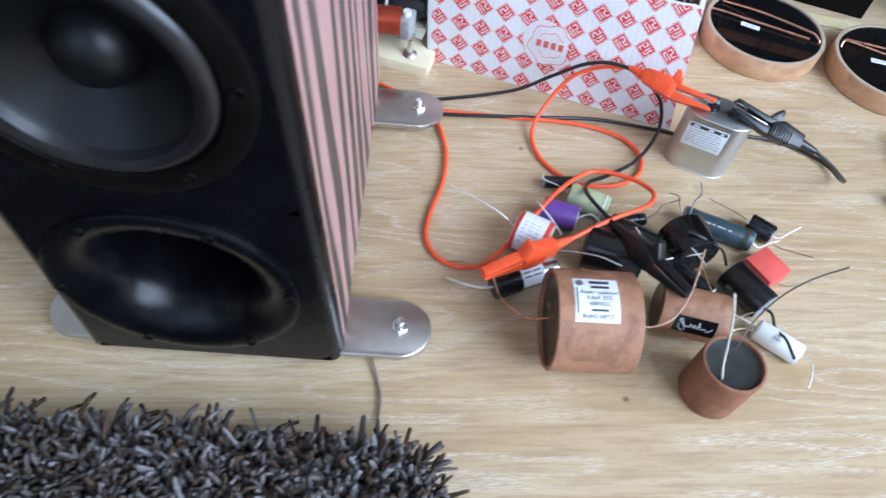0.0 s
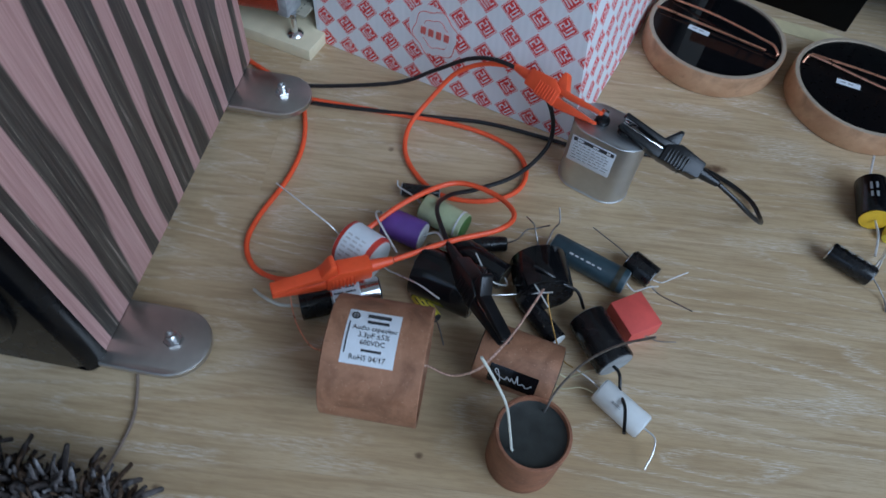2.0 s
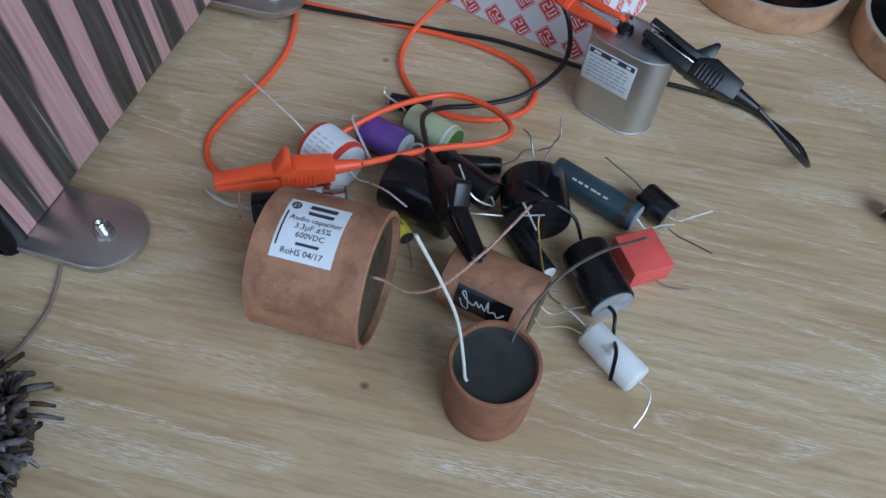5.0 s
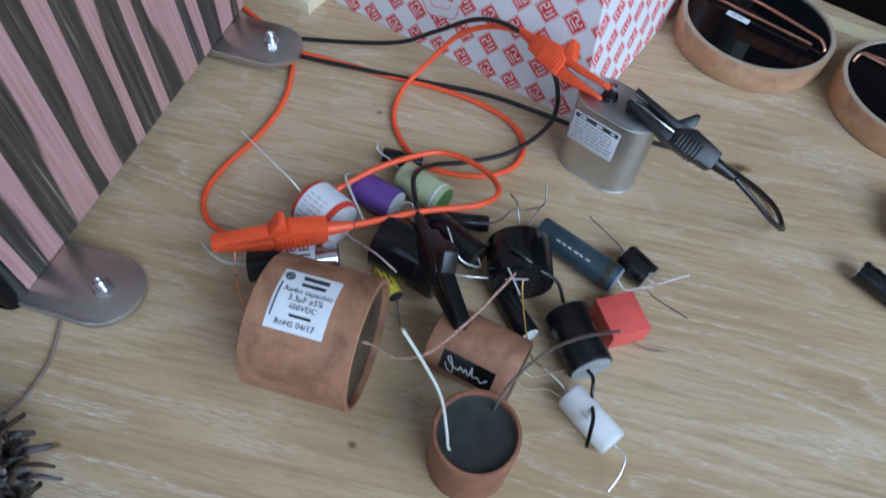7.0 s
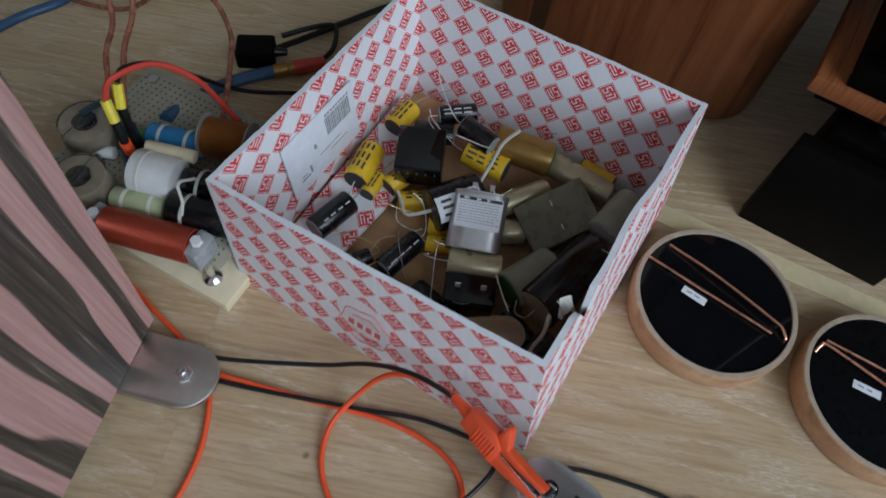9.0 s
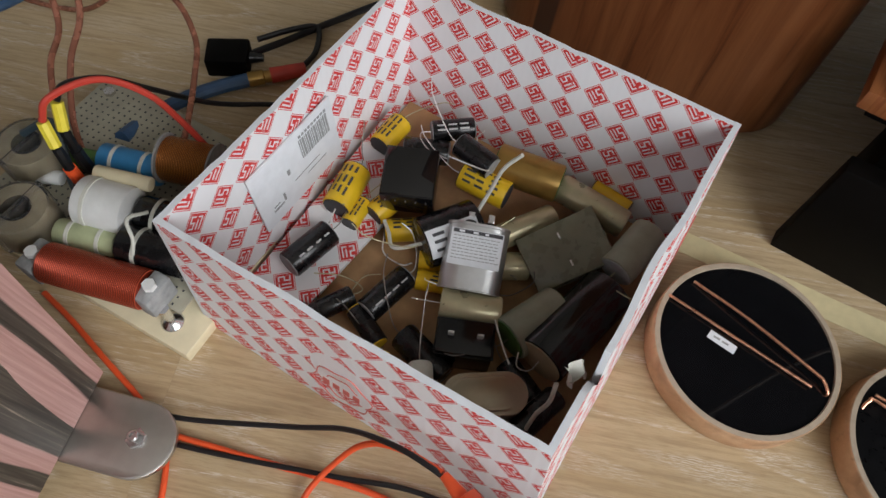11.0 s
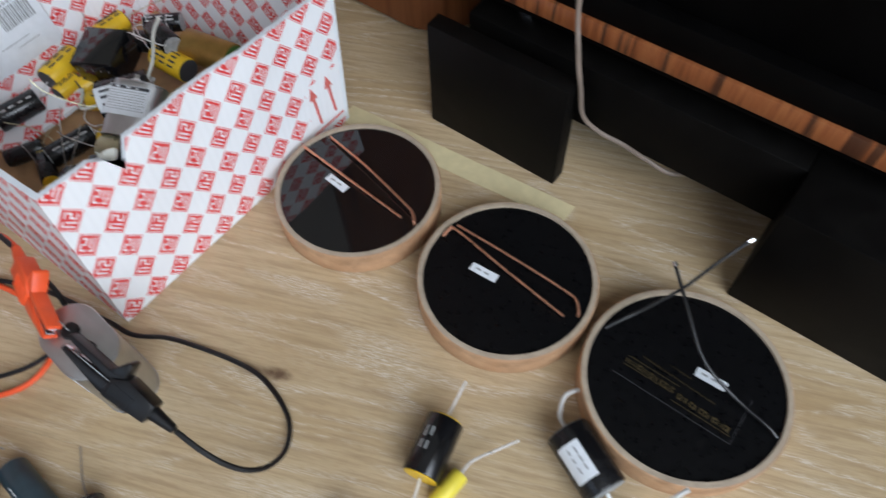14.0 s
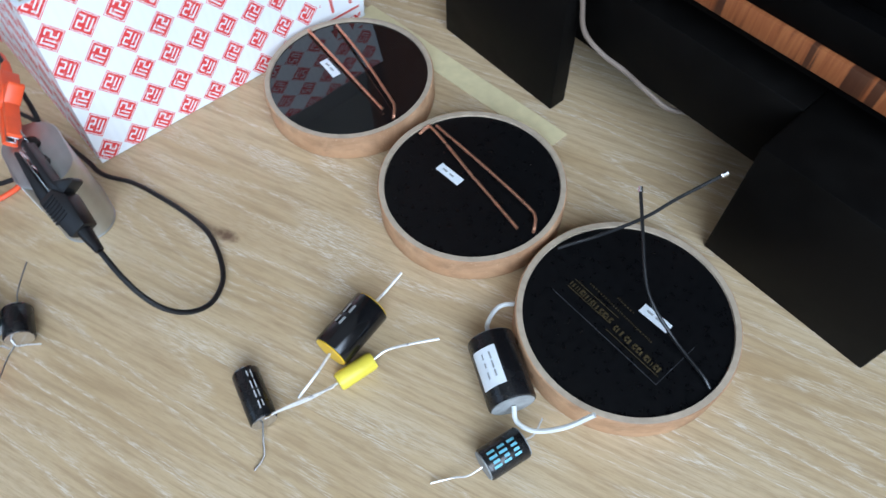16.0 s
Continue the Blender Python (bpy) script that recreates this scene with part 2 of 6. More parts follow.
M_DULLWIRE = plain("dull_wire", (0.30, 0.28, 0.26), 0.4, 0.7, 200, 0.3, 0.05)
M_COPPER = plain("copper_wire", (0.80, 0.40, 0.25), 0.3, 0.9, 200, 0.2, 0.05)
M_BRAID = plain("twisted_copper", (0.62, 0.40, 0.30), 0.4, 0.5, 900, 0.5, 0.6)
M_KRAFT = kraft("brown_presspaper", (0.27, 0.125, 0.062), (0.42, 0.215, 0.12))
M_KRAFT_END = kraft("brown_rim", (0.36, 0.19, 0.11), (0.48, 0.28, 0.18), 150)
M_TUBRED = kraft("red_brown_presspaper", (0.215, 0.088, 0.044), (0.31, 0.135, 0.07))
M_RESIN = plain("dark_olive_resin", (0.045, 0.040, 0.026), 0.3, 0, 90, 0.35, 0.08)
M_PITCH = plain("potting_black", (0.028, 0.03, 0.027), 0.42, 0, 120, 0.35, 0.15)
M_GLOSSY = plain("glossy_black_film", (0.006, 0.006, 0.007), 0.13, 0, 80, 0.3, 0.03)
M_BLACKCAP = plain("black_sleeve", (0.008, 0.008, 0.009), 0.26, 0, 120, 0.3, 0.04)
M_NAVY = plain("slate_blue_sleeve", (0.033, 0.055, 0.068), 0.35, 0, 120, 0.25, 0.05)
M_GREYEND = plain("grey_resin", (0.32, 0.33, 0.33), 0.6, 0, 200, 0.25, 0.15)
M_WHITE = plain("white_sleeve", (0.74, 0.75, 0.73), 0.4, 0, 90, 0.08, 0.04)
M_PAPER = plain("white_paper", (0.74, 0.77, 0.80), 0.6, 0, 120, 0.06, 0.05)
M_IVORY = plain("ivory_lead_sleeve", (0.62, 0.62, 0.55), 0.5, 0, 100, 0.15, 0.05)
M_RED = plain("red_sleeve", (0.55, 0.05, 0.03), 0.4, 0, 90, 0.15, 0.05)
M_REDBOX = plain("red_plastic", (0.66, 0.10, 0.08), 0.5, 0, 90, 0.12, 0.08)
M_PURPLE = plain("purple_film", (0.13, 0.06, 0.28), 0.35, 0, 90, 0.2, 0.05)
M_GREEN = plain("pale_green_film", (0.42, 0.46, 0.27), 0.35, 0, 90, 0.15, 0.05)
M_GREENEND = plain("green_resin", (0.07, 0.16, 0.035), 0.4, 0, 90, 0.2, 0.05)
M_YELLOW = plain("yellow_film", (0.78, 0.50, 0.02), 0.35, 0, 90, 0.12, 0.05)
M_LEMON = plain("lemon_film", (0.80, 0.66, 0.06), 0.4, 0, 90, 0.12, 0.05)
M_ORANGE = plain("orange_lead_plastic", (0.83, 0.10, 0.025), 0.42, 0, 90, 0.12, 0.05)
M_GOLDEN = plain("golden_can", (0.34, 0.20, 0.05), 0.35, 0.6, 90, 0.2, 0.05)
M_PALEGOLD = plain("pale_gold_film", (0.55, 0.50, 0.32), 0.3, 0.5, 90, 0.15, 0.05)
M_GREYCAP = plain("grey_green_sleeve", (0.27, 0.28, 0.21), 0.4, 0, 90, 0.15, 0.05)
M_OLIVE = plain("olive_grey_case", (0.165, 0.16, 0.105), 0.28, 0, 90, 0.2, 0.05)
M_BEIGE = plain("beige_case", (0.42, 0.36, 0.23), 0.5, 0, 90, 0.2, 0.05)
M_TINCASE = brushed("grey_brown_tinplate", (0.46, 0.40, 0.30), 0.36)
M_BOARD = plain("brown_board", (0.42, 0.25, 0.12), 0.7, 0, 60, 0.25, 0.1)
M_CREAM = plain("cream_mdf", (0.70, 0.62, 0.42), 0.6, 0, 70, 0.08, 0.05)
M_PCB = plain("perforated_board", (0.36, 0.34, 0.26), 0.5, 0, 70, 0.15, 0.05)
M_DARK = plain("dark_printing", (0.05, 0.05, 0.055), 0.6, 0, 200, 0.2, 0.02)
M_INKWHITE = plain("pale_printing", (0.55, 0.55, 0.55), 0.6, 0, 200, 0.2, 0.02)
M_GOLDINK = plain("gold_printing", (0.09, 0.066, 0.028), 0.4, 0.3, 200, 0.2, 0.02)
M_CYAN = plain("pale_blue_printing", (0.20, 0.50, 0.62), 0.5, 0, 200, 0.2, 0.02)
M_REDINK = plain("red_printing", (0.60, 0.13, 0.11), 0.6, 0, 200, 0.2, 0.02)
M_BLUE = plain("blue_plastic", (0.03, 0.20, 0.42), 0.4, 0, 90, 0.2, 0.04)
M_SHIELD = plain("blue_cable", (0.035, 0.085, 0.17), 0.45, 0, 90, 0.2, 0.05)
M_COIL = wound("red_enamelled_wire", (0.30, 0.035, 0.015), (0.75, 0.13, 0.06), 0, 900)
M_COIL2 = wound("amber_enamelled_wire", (0.30, 0.10, 0.02), (0.72, 0.28, 0.06), 0, 900)
M_TAPE = plain("masking_tape", (0.66, 0.57, 0.33), 0.6, 0, 120, 0.08, 0.1)
M_PLY = kraft("birch_rim", (0.44, 0.245, 0.125), (0.58, 0.36, 0.205), 60)
M_RIMTOP = plain("sanded_rim", (0.42, 0.34, 0.25), 0.6, 0, 160, 0.15, 0.1)
M_VELVET = plain("black_potting_face", (0.004, 0.004, 0.0045), 0.3, 0, 260, 0.3, 0.04, 0.22)
M_MIRROR = Net("glossy_black_face", 0.03)
M_MIRROR.set(M_MIRROR.b, "IOR", 1.65)
M_MIRROR = M_MIRROR.done(M_MIRROR.mix(M_MIRROR.noise(M_MIRROR.coord(), 60.0), (0.003, 0.003, 0.0035), (0.007, 0.007, 0.008)), M_MIRROR.math("MULTIPLY_ADD", M_MIRROR.noise(M_MIRROR.coord(), 140.0), 0.05, 0.01))
M_TAUPE = plain("taupe_cable", (0.22, 0.17, 0.135), 0.5, 0, 90, 0.2, 0.05)
M_PINKISH = plain("copper_tinted_cable", (0.34, 0.135, 0.085), 0.26, 0.4, 90, 0.25, 0.05)
M_WALL = plain("white_wall_paint", (0.52, 0.51, 0.49), 0.8, 0, 8, 0.05, 0.05)
M_CEIL = plain("white_ceiling_paint", (0.80, 0.80, 0.79), 0.85, 0, 8, 0.04, 0.05)
M_FRAME = plain("white_window_paint", (0.78, 0.78, 0.77), 0.45, 0, 20, 0.05, 0.03)
M_CLEAR = Net("clear_plastic", 0.06)
M_CLEAR.set(M_CLEAR.b, "IOR", 1.3)
M_CLEAR.set(M_CLEAR.b, "Transmission Weight", 0.97)
M_CLEAR = M_CLEAR.done((0.9, 0.9, 0.92))
YARN = []
for nm, c in (("grey_yarn", (0.135, 0.12, 0.115)), ("dark_yarn", (0.06, 0.05, 0.046)), ("brown_yarn", (0.085, 0.058, 0.04)), ("pale_yarn", (0.24, 0.225, 0.225))):
    YARN.append(plain(nm, c, 1.0, 0, 400, 0.35, 0.4, 0.08))

# ---- shape helpers ----


def mesh_of(name, bm, mats):
    for f in bm.faces:
        f.smooth = True
    me = bpy.data.meshes.new(name)
    bm.normal_update()
    bm.to_mesh(me)
    bm.free()
    for m in mats if isinstance(mats, (list, tuple)) else [mats]:
        me.materials.append(m)
    me.set_sharp_from_angle(angle=radians(35))
    return me


def part(name, bm, mats, parent, label="", at=None):
    ob = new(name, mesh_of(name, bm, mats))
    ob.parent = parent
    if at is not None:
        ob.matrix_basis = at
    return tagged(ob, label)


def thing(name, m, label, category, group="", kind=""):
    ob = new(name)
    ob.empty_display_size = 0.01
    ob.matrix_basis = m
    return tagged(ob, label, category, group, kind)


def solid(name, bm, mats, label="", category="", kind="", at=None):
    ob = new(name, mesh_of(name, bm, mats))
    if at is not None:
        ob.matrix_basis = at
    return tagged(ob, label, category, "", kind)


def box(lo, hi, bevel=0.0, segs=2):
    bm = bmesh.new()
    bmesh.ops.create_cube(bm, size=1)
    for v in bm.verts:
        v.co = Vector([(lo[k] + hi[k]) / 2 + v.co[k] * (hi[k] - lo[k]) for k in range(3)])
    if bevel:
        bmesh.ops.bevel(bm, geom=bm.edges[:], offset=bevel, segments=segs, profile=0.5, affect="EDGES")
    return bm


def merge(*bms):
    out = bmesh.new()
    for b in bms:
        me = bpy.data.meshes.new("part")
        b.to_mesh(me)
        b.free()
        out.from_mesh(me)
        bpy.data.meshes.remove(me)
    return out


def moved(bm, m):
    bmesh.ops.transform(bm, matrix=m, verts=bm.verts[:])
    return bm


def lathe(profile, segs=40, axis="x"):
    """Turns (along, radius) pairs about an axis."""
    bm = bmesh.new()
    rings = []
    for a, r in profile:
        if r < 1e-6:
            rings.append([bm.verts.new((a, 0, 0))])
        else:
            rings.append([bm.verts.new((a, r * math.cos(2 * math.pi * k / segs), r * math.sin(2 * math.pi * k / segs))) for k in range(segs)])
    for p, q in zip(rings, rings[1:]):
        for k in range(segs):
            j = (k + 1) % segs
            if len(p) == 1 and len(q) == 1:
                continue
            if len(p) == 1:
                bm.faces.new((p[0], q[j], q[k]))
            elif len(q) == 1:
                bm.faces.new((p[k], p[j], q[0]))
            else:
                bm.faces.new((p[k], p[j], q[j], q[k]))
    if axis == "z":
        moved(bm, Matrix(((0, 0, 1, 0), (0, 1, 0, 0), (1, 0, 0, 0), (0, 0, 0, 1))))
    elif axis == "y":
        moved(bm, Matrix(((0, 1, 0, 0), (1, 0, 0, 0), (0, 0, 1, 0), (0, 0, 0, 1))))
    bmesh.ops.recalc_face_normals(bm, faces=bm.faces[:])
    return bm


def rod(r, x0, x1, bevel=0.0008, segs=36):
    b = min(bevel, r * 0.4)
    return lathe([(x0, 0), (x0, r - b), (x0 + b * 0.3, r - b * 0.3), (x0 + b, r), (x1 - b, r), (x1 - b * 0.3, r - b * 0.3), (x1, r - b), (x1, 0)], segs)


def smooth_line(pts, n=8):
    P = [Vector(p) for p in pts]
    P = [P[0] * 2 - P[1]] + P + [P[-1] * 2 - P[-2]]
    out = []
    for a, b, c, d in zip(P, P[1:], P[2:], P[3:]):
        for k in range(n):
            t = k / n
            out.append(0.5 * ((2 * b) + (c - a) * t + (2 * a - 5 * b + 4 * c - d) * t * t + (3 * b - a - 3 * c + d) * t ** 3))
    return out + [P[-2]]


def tube(pts, r, n=8, segs=8, ends=None):
    """A round cable or wire along a smooth line."""
    line = smooth_line(pts, n)
    bm = bmesh.new()
    rings, side = [], None
    for k, p in enumerate(line):
        d = (line[min(k + 1, len(line) - 1)] - line[max(k - 1, 0)]).normalized()
        side = d.orthogonal().normalized() if side is None else (side - d * side.dot(d)).normalized()
        up = d.cross(side)
        rr = r if ends is None else r + (ends - r) * k / (len(line) - 1)
        rings.append([bm.verts.new(p + rr * (side * math.cos(2 * math.pi * j / segs) + up * math.sin(2 * math.pi * j / segs))) for j in range(segs)])
    for p, q in zip(rings, rings[1:]):
        for j in range(segs):
            i = (j + 1) % segs
            bm.faces.new((p[j], p[i], q[i], q[j]))
    bm.faces.new(rings[0][::-1])
    bm.faces.new(rings[-1])
    bmesh.ops.recalc_face_normals(bm, faces=bm.faces[:])
    return bm


def wrap(r, x0, x1, a0, a1, n=0):
    """A thin sheet laid round a rod: from angle a0 to a1 (degrees, 90 on top)."""
    n = max(2, int(abs(a1 - a0) / 5))
    bm = bmesh.new()
    rows = []
    for k in range(n + 1):
        a = radians(a0 + (a1 - a0) * k / n)
        rows.append([bm.verts.new((x, rr * math.cos(a), rr * math.sin(a))) for x, rr in ((x0, r - 0.0004), (x0, r), (x1, r), (x1, r - 0.0004))])
    for p, q in zip(rows, rows[1:]):
        for j in range(3):
            bm.faces.new((p[j], p[j + 1], q[j + 1], q[j]))
    bmesh.ops.recalc_face_normals(bm, faces=bm.faces[:])
    return bm


def prism(profile, y0, y1, bevel=0.0):
    """A side view (x, z) drawn through from y0 to y1."""
    bm = bmesh.new()
    a = [bm.verts.new((x, y0, z)) for x, z in profile]
    b = [bm.verts.new((x, y1, z)) for x, z in profile]
    bm.faces.new(a)
    bm.faces.new(b[::-1])
    for k in range(len(a)):
        j = (k + 1) % len(a)
        bm.faces.new((a[k], a[j], b[j], b[k]))
    bmesh.ops.recalc_face_normals(bm, faces=bm.faces[:])
    if bevel:
        bmesh.ops.bevel(bm, geom=bm.edges[:], offset=bevel, segments=2, profile=0.5, affect="EDGES")
    return bm


def stadium(w, d, z0, z1, bevel=0.001, n=14, taper=1.0):
    """An upright oval: overall width w along x, depth d along y."""
    r, h = d / 2, (w - d) / 2
    ring = [(h + r * math.cos(a), r * math.sin(a)) for a in [-math.pi / 2 + math.pi * k / n for k in range(n + 1)]]
    ring += [(-h + r * math.cos(a), r * math.sin(a)) for a in [math.pi / 2 + math.pi * k / n for k in range(n + 1)]]
    bm = bmesh.new()
    levels = [(z0, 1 - bevel / r), (z0 + bevel, 1.0), (z1 - bevel, taper), (z1, taper - bevel / r)]
    rows = [[bm.verts.new((x * s, y * s, z)) for x, y in ring] for z, s in levels]
    for p, q in zip(rows, rows[1:]):
        for k in range(len(p)):
            j = (k + 1) % len(p)
            bm.faces.new((p[k], p[j], q[j], q[k]))
    bm.faces.new(rows[0][::-1])
    bm.faces.new(rows[-1])
    return bm


def words(text, size, depth=0.0):
    """Lettering as a mesh in the xy plane, centred."""
    cu = bpy.data.curves.new("lettering", "FONT")
    cu.body, cu.size, cu.align_x, cu.align_y, cu.extrude = text, size, "CENTER", "CENTER", depth
    cu.resolution_u = 2
    ob = bpy.data.objects.new("lettering", cu)
    scene.collection.objects.link(ob)
    me = bpy.data.meshes.new_from_object(ob.evaluated_get(bpy.context.evaluated_depsgraph_get()))
    bm = bmesh.new()
    bm.from_mesh(me)
    bpy.data.objects.remove(ob)
    bpy.data.meshes.remove(me)
    bpy.data.curves.remove(cu)
    return bm


def along(A, B, up=(0, 0, 1)):
    """A frame at A whose x points to B and whose z is as near up as can be."""
    A, B = Vector(A), Vector(B)
    x = (B - A).normalized()
    y = Vector(up).cross(x).normalized()
    z = x.cross(y)
    return Matrix.Translation(A) @ Matrix((x, y, z)).transposed().to_4x4()


def bars(rows, z, t=0.0002):
    """Flat printed bars (x0, y0, x1, y1) at height z."""
    return merge(*[box((a, b, z - t), (c, d, z)) for a, b, c, d in rows])

# ---- the room ----
X0, X1, Y0, Y1, ZC = -2.0, 1.7, -2.0, 2.0, 2.4


def wall_with_window(name, length, holes, m):
    """A wall 0.12 thick along local x, with one opening (x0, z0, x1, z1)."""
    x0, z0, x1, z1 = holes
    bm = merge(box((0, 0, 0), (x0, 0.12, ZC)), box((x1, 0, 0), (length, 0.12, ZC)), box((x0, 0, 0), (x1, 0.12, z0)), box((x0, 0, z1), (x1, 0.12, ZC)))
    return solid(name, bm, M_WALL, "white painted room wall with a window opening", "wall", "structure", m)


solid("wall_north", box((X0, Y1, 0), (X1, Y1 + 0.12, ZC)), M_WALL, "plain white painted room wall", "wall", "structure")
solid("wall_west", box((X0 - 0.12, Y0, 0), (X0, Y1, ZC)), M_WALL, "plain white painted room wall", "wall", "structure")
wall_with_window("wall_east", Y1 - Y0, (0.50, 0.45, 2.30, 2.05), pose(X1 + 0.12, Y0, 0, 0, 0, 90))
wall_with_window("wall_south", X1 - X0, (1.0, 0.75, 2.4, 1.95), pose(X0, Y0 - 0.12, 0))
solid("ceiling", box((X0, Y0, ZC), (X1, Y1, ZC + 0.1)), M_CEIL, "plain white painted ceiling", "ceiling", "structure")


def window(name, w, h, m):
    ob = thing(name, m, "white painted window frame in the wall", "window", "", "structure")
    for lo, hi in (((0, 0, 0), (0.05, 0.06, h)), ((w - 0.05, 0, 0), (w, 0.06, h)), ((0.05, 0, 0), (w - 0.05, 0.06, 0.05)), ((0.05, 0, h - 0.05), (w - 0.05, 0.06, h)), ((w / 2 - 0.025, 0, 0.05), (w / 2 + 0.025, 0.06, h - 0.05))):
        part("window_frame", box(lo, hi, 0.004), M_FRAME, ob)


window("window_1", 1.8, 1.6, pose(X1 + 0.10, Y0 + 0.50, 0.45, 0, 0, 90))
window("window_2", 1.4, 1.2, pose(X0 + 1.0, Y0 - 0.10, 0.75))

# ---- printed carton ----
CARTON = thing("carton", pose(0, 0, 0), "open white cardboard carton printed with red tilted squares", "cardboard box")
LOW = [Vector((-0.243, -0.006, 0.0005)), Vector((0, 0, 0.0005)), Vector((0.001, 0.234, 0.0005)), Vector((-0.243, 0.232, 0.0005))]
TOP = [Vector((-0.252, 0.002, 0.114)), Vector((-0.0160, 0.0115, 0.1190)), Vector((-0.012, 0.2550, 0.1120)), Vector((-0.254, 0.246, 0.110))]


def carton_wall(k, notch=None):
    a, b, c, d = LOW[k], LOW[(k + 1) % 4], TOP[(k + 1) % 4], TOP[k]
    out = (b - a).cross(Vector((0, 0, 1))).normalized()
    nu, nv = 28, 10
    bm = bmesh.new()
    uv = bm.loops.layers.uv.new("UVMap")
    wide, high = (b - a).length, 0.116

    def place(i, j, depth):
        s, t = i / nu, j / nv
        if notch and j == nv and notch[0] <= s <= notch[1]:
            t -= notch[2] * (0.6 + 0.4 * math.sin(i * 2.3))
        p = (a * (1 - s) + b * s) * (1 - t) + (d * (1 - s) + c * s) * t
        w = noise.noise(p * 22 + Vector((k * 7, 0, 0))) * 0.0022 * math.sin(math.pi * s) * (0.3 + t)
        p = p + out * (w - depth)
        if j == nv:
            p.z += 0.0012 * noise.noise(Vector((i * 0.8, k * 5, 0)))
        return p, (s * wide + k * 1.013, t * high + 0.004)

    sides = []
    for depth in (0.0, 0.0038):
        sides.append([[(lambda q: (bm.verts.new(q[0]), q[1]))(place(i, j, depth)) for i in range(nu + 1)] for j in range(nv + 1)])

    def quad(four, mat):
        f = bm.faces.new([v for v, _ in four])
        f.material_index = mat
        for loop, (_, q) in zip(f.loops, four):
            loop[uv].uv = q

    for n_side, g in enumerate(sides):
        for j in range(nv):
            for i in range(nu):
                four = [g[j][i], g[j][i + 1], g[j + 1][i + 1], g[j + 1][i]]
                quad(four if n_side == 0 else four[::-1], 0)
    f, g = sides
    for i in range(nu):
        quad([f[nv][i], f[nv][i + 1], g[nv][i + 1], g[nv][i]], 1)
    for j in range(nv):
        quad([f[j][0], f[j + 1][0], g[j + 1][0], g[j][0]], 1)
        quad([f[j + 1][nu], f[j][nu], g[j][nu], g[j + 1][nu]], 1)
    return part("side_panel", bm, [M_PRINT, M_PAPER], CARTON)


carton_wall(0)
carton_wall(1, (0.16, 0.24, 0.16))
carton_wall(2)
carton_wall(3)
part("bottom_panel", box((-0.238, 0.003, 0.001), (-0.004, 0.228, 0.0045)), M_BOARD, CARTON, "plain brown board bottom")
flap = bmesh.new()
uvl = flap.loops.layers.uv.new("UVMap")
FL = [(-0.236, 0.030, 0.008), (-0.192, 0.040, 0.007), (-0.186, 0.122, 0.010), (-0.236, 0.200, 0.022)]
lowv = [flap.verts.new(p) for p in FL]
upv = [flap.verts.new((p[0], p[1], p[2] + 0.0035)) for p in FL]
for ring in ([lowv[3], lowv[2], lowv[1], lowv[0]], upv, *[[lowv[i], lowv[(i + 1) % 4], upv[(i + 1) % 4], upv[i]] for i in range(4)]):
    fc = flap.faces.new(ring)
    for lp in fc.loops:
        lp[uvl].uv = (lp.vert.co.x + 1, lp.vert.co.y + 1)
part("bottom_flap", flap, M_PRINT, CARTON, "folded printed bottom flap")
# round handling mark on the front
MARK = along((-0.128, -0.0042, 0.055), (-0.028, -0.0018, 0.055), (0, -1, 0.12))
ring_pts = [(0.0195 * math.cos(a) * (1 + 0.08 * math.sin(6 * a)), 0.0195 * math.sin(a) * (1 + 0.08 * math.sin(6 * a)), 0) for a in [2 * math.pi * k / 24 for k in range(25)]]
inner = [(0.62 * x, 0.62 * y, 0) for x, y, _ in ring_pts]
part("front_mark", moved(merge(tube(ring_pts, 0.0004, 2, 4), tube(inner[2:11], 0.0003, 2, 4), tube(inner[14:23], 0.0003, 2, 4), bars([(-0.013 + 0.0068 * k, -0.003, -0.0085 + 0.0068 * k, 0.0035) for k in range(4)], 0.0003)), MARK), M_REDINK, CARTON, "red printed round mark")
FACE = pose(0, 0, 0, 0, -6.0, 0)
for y in (0.207, 0.224):
    part("arrow_mark", moved(merge(box((0.0004, y - 0.0011, 0.018), (0.0014, y + 0.0011, 0.044)), moved(prism([(-0.0038, 0.0), (0.0038, 0.0), (0.0, 0.010)], -0.0006, 0.0006), pose(0.0009, y, 0.043, 0, 0, 90))), FACE), M_REDINK, CARTON, "printed red arrow pointing up")
part("arrow_rule", moved(box((0.0004, 0.197, 0.0115), (0.0014, 0.231, 0.0130)), FACE), M_REDINK, CARTON, "printed red rule under arrows")
# paper label with bar code inside the left panel
LAB = along((-0.2452, 0.059, 0.074), (-0.2452, 0.159, 0.076), (1, 0, 0.095))
part("paper_label", moved(box((0, -0.043, 0.0012), (0.081, 0.013, 0.0028), 0.0002), LAB), M_PAPER, CARTON, "white paper shipping label")
sheet = [c for c in CARTON.children if c.name.startswith("paper_label")][0]
stripes, xx = [], 0.046
for k in range(15):
    w = (0.0007, 0.0012, 0.0018)[k * 7 % 3]
    stripes.append((xx, -0.013, xx + w, 0.004))
    xx += w + 0.0007
stripes += [(0.047 + 0.0032 * k, 0.0055, 0.0491 + 0.0032 * k, 0.0075) for k in range(9)]
stripes += [(0.030, -0.014, 0.0325, -0.0095), (0.010, -0.032, 0.020, -0.0305), (0.011, -0.0285, 0.017, -0.0275), (0.021, -0.031, 0.0228, -0.024)]
stripes += [(0.034, -0.024, 0.060, -0.0235), (0.046, -0.029, 0.066, -0.0286)]
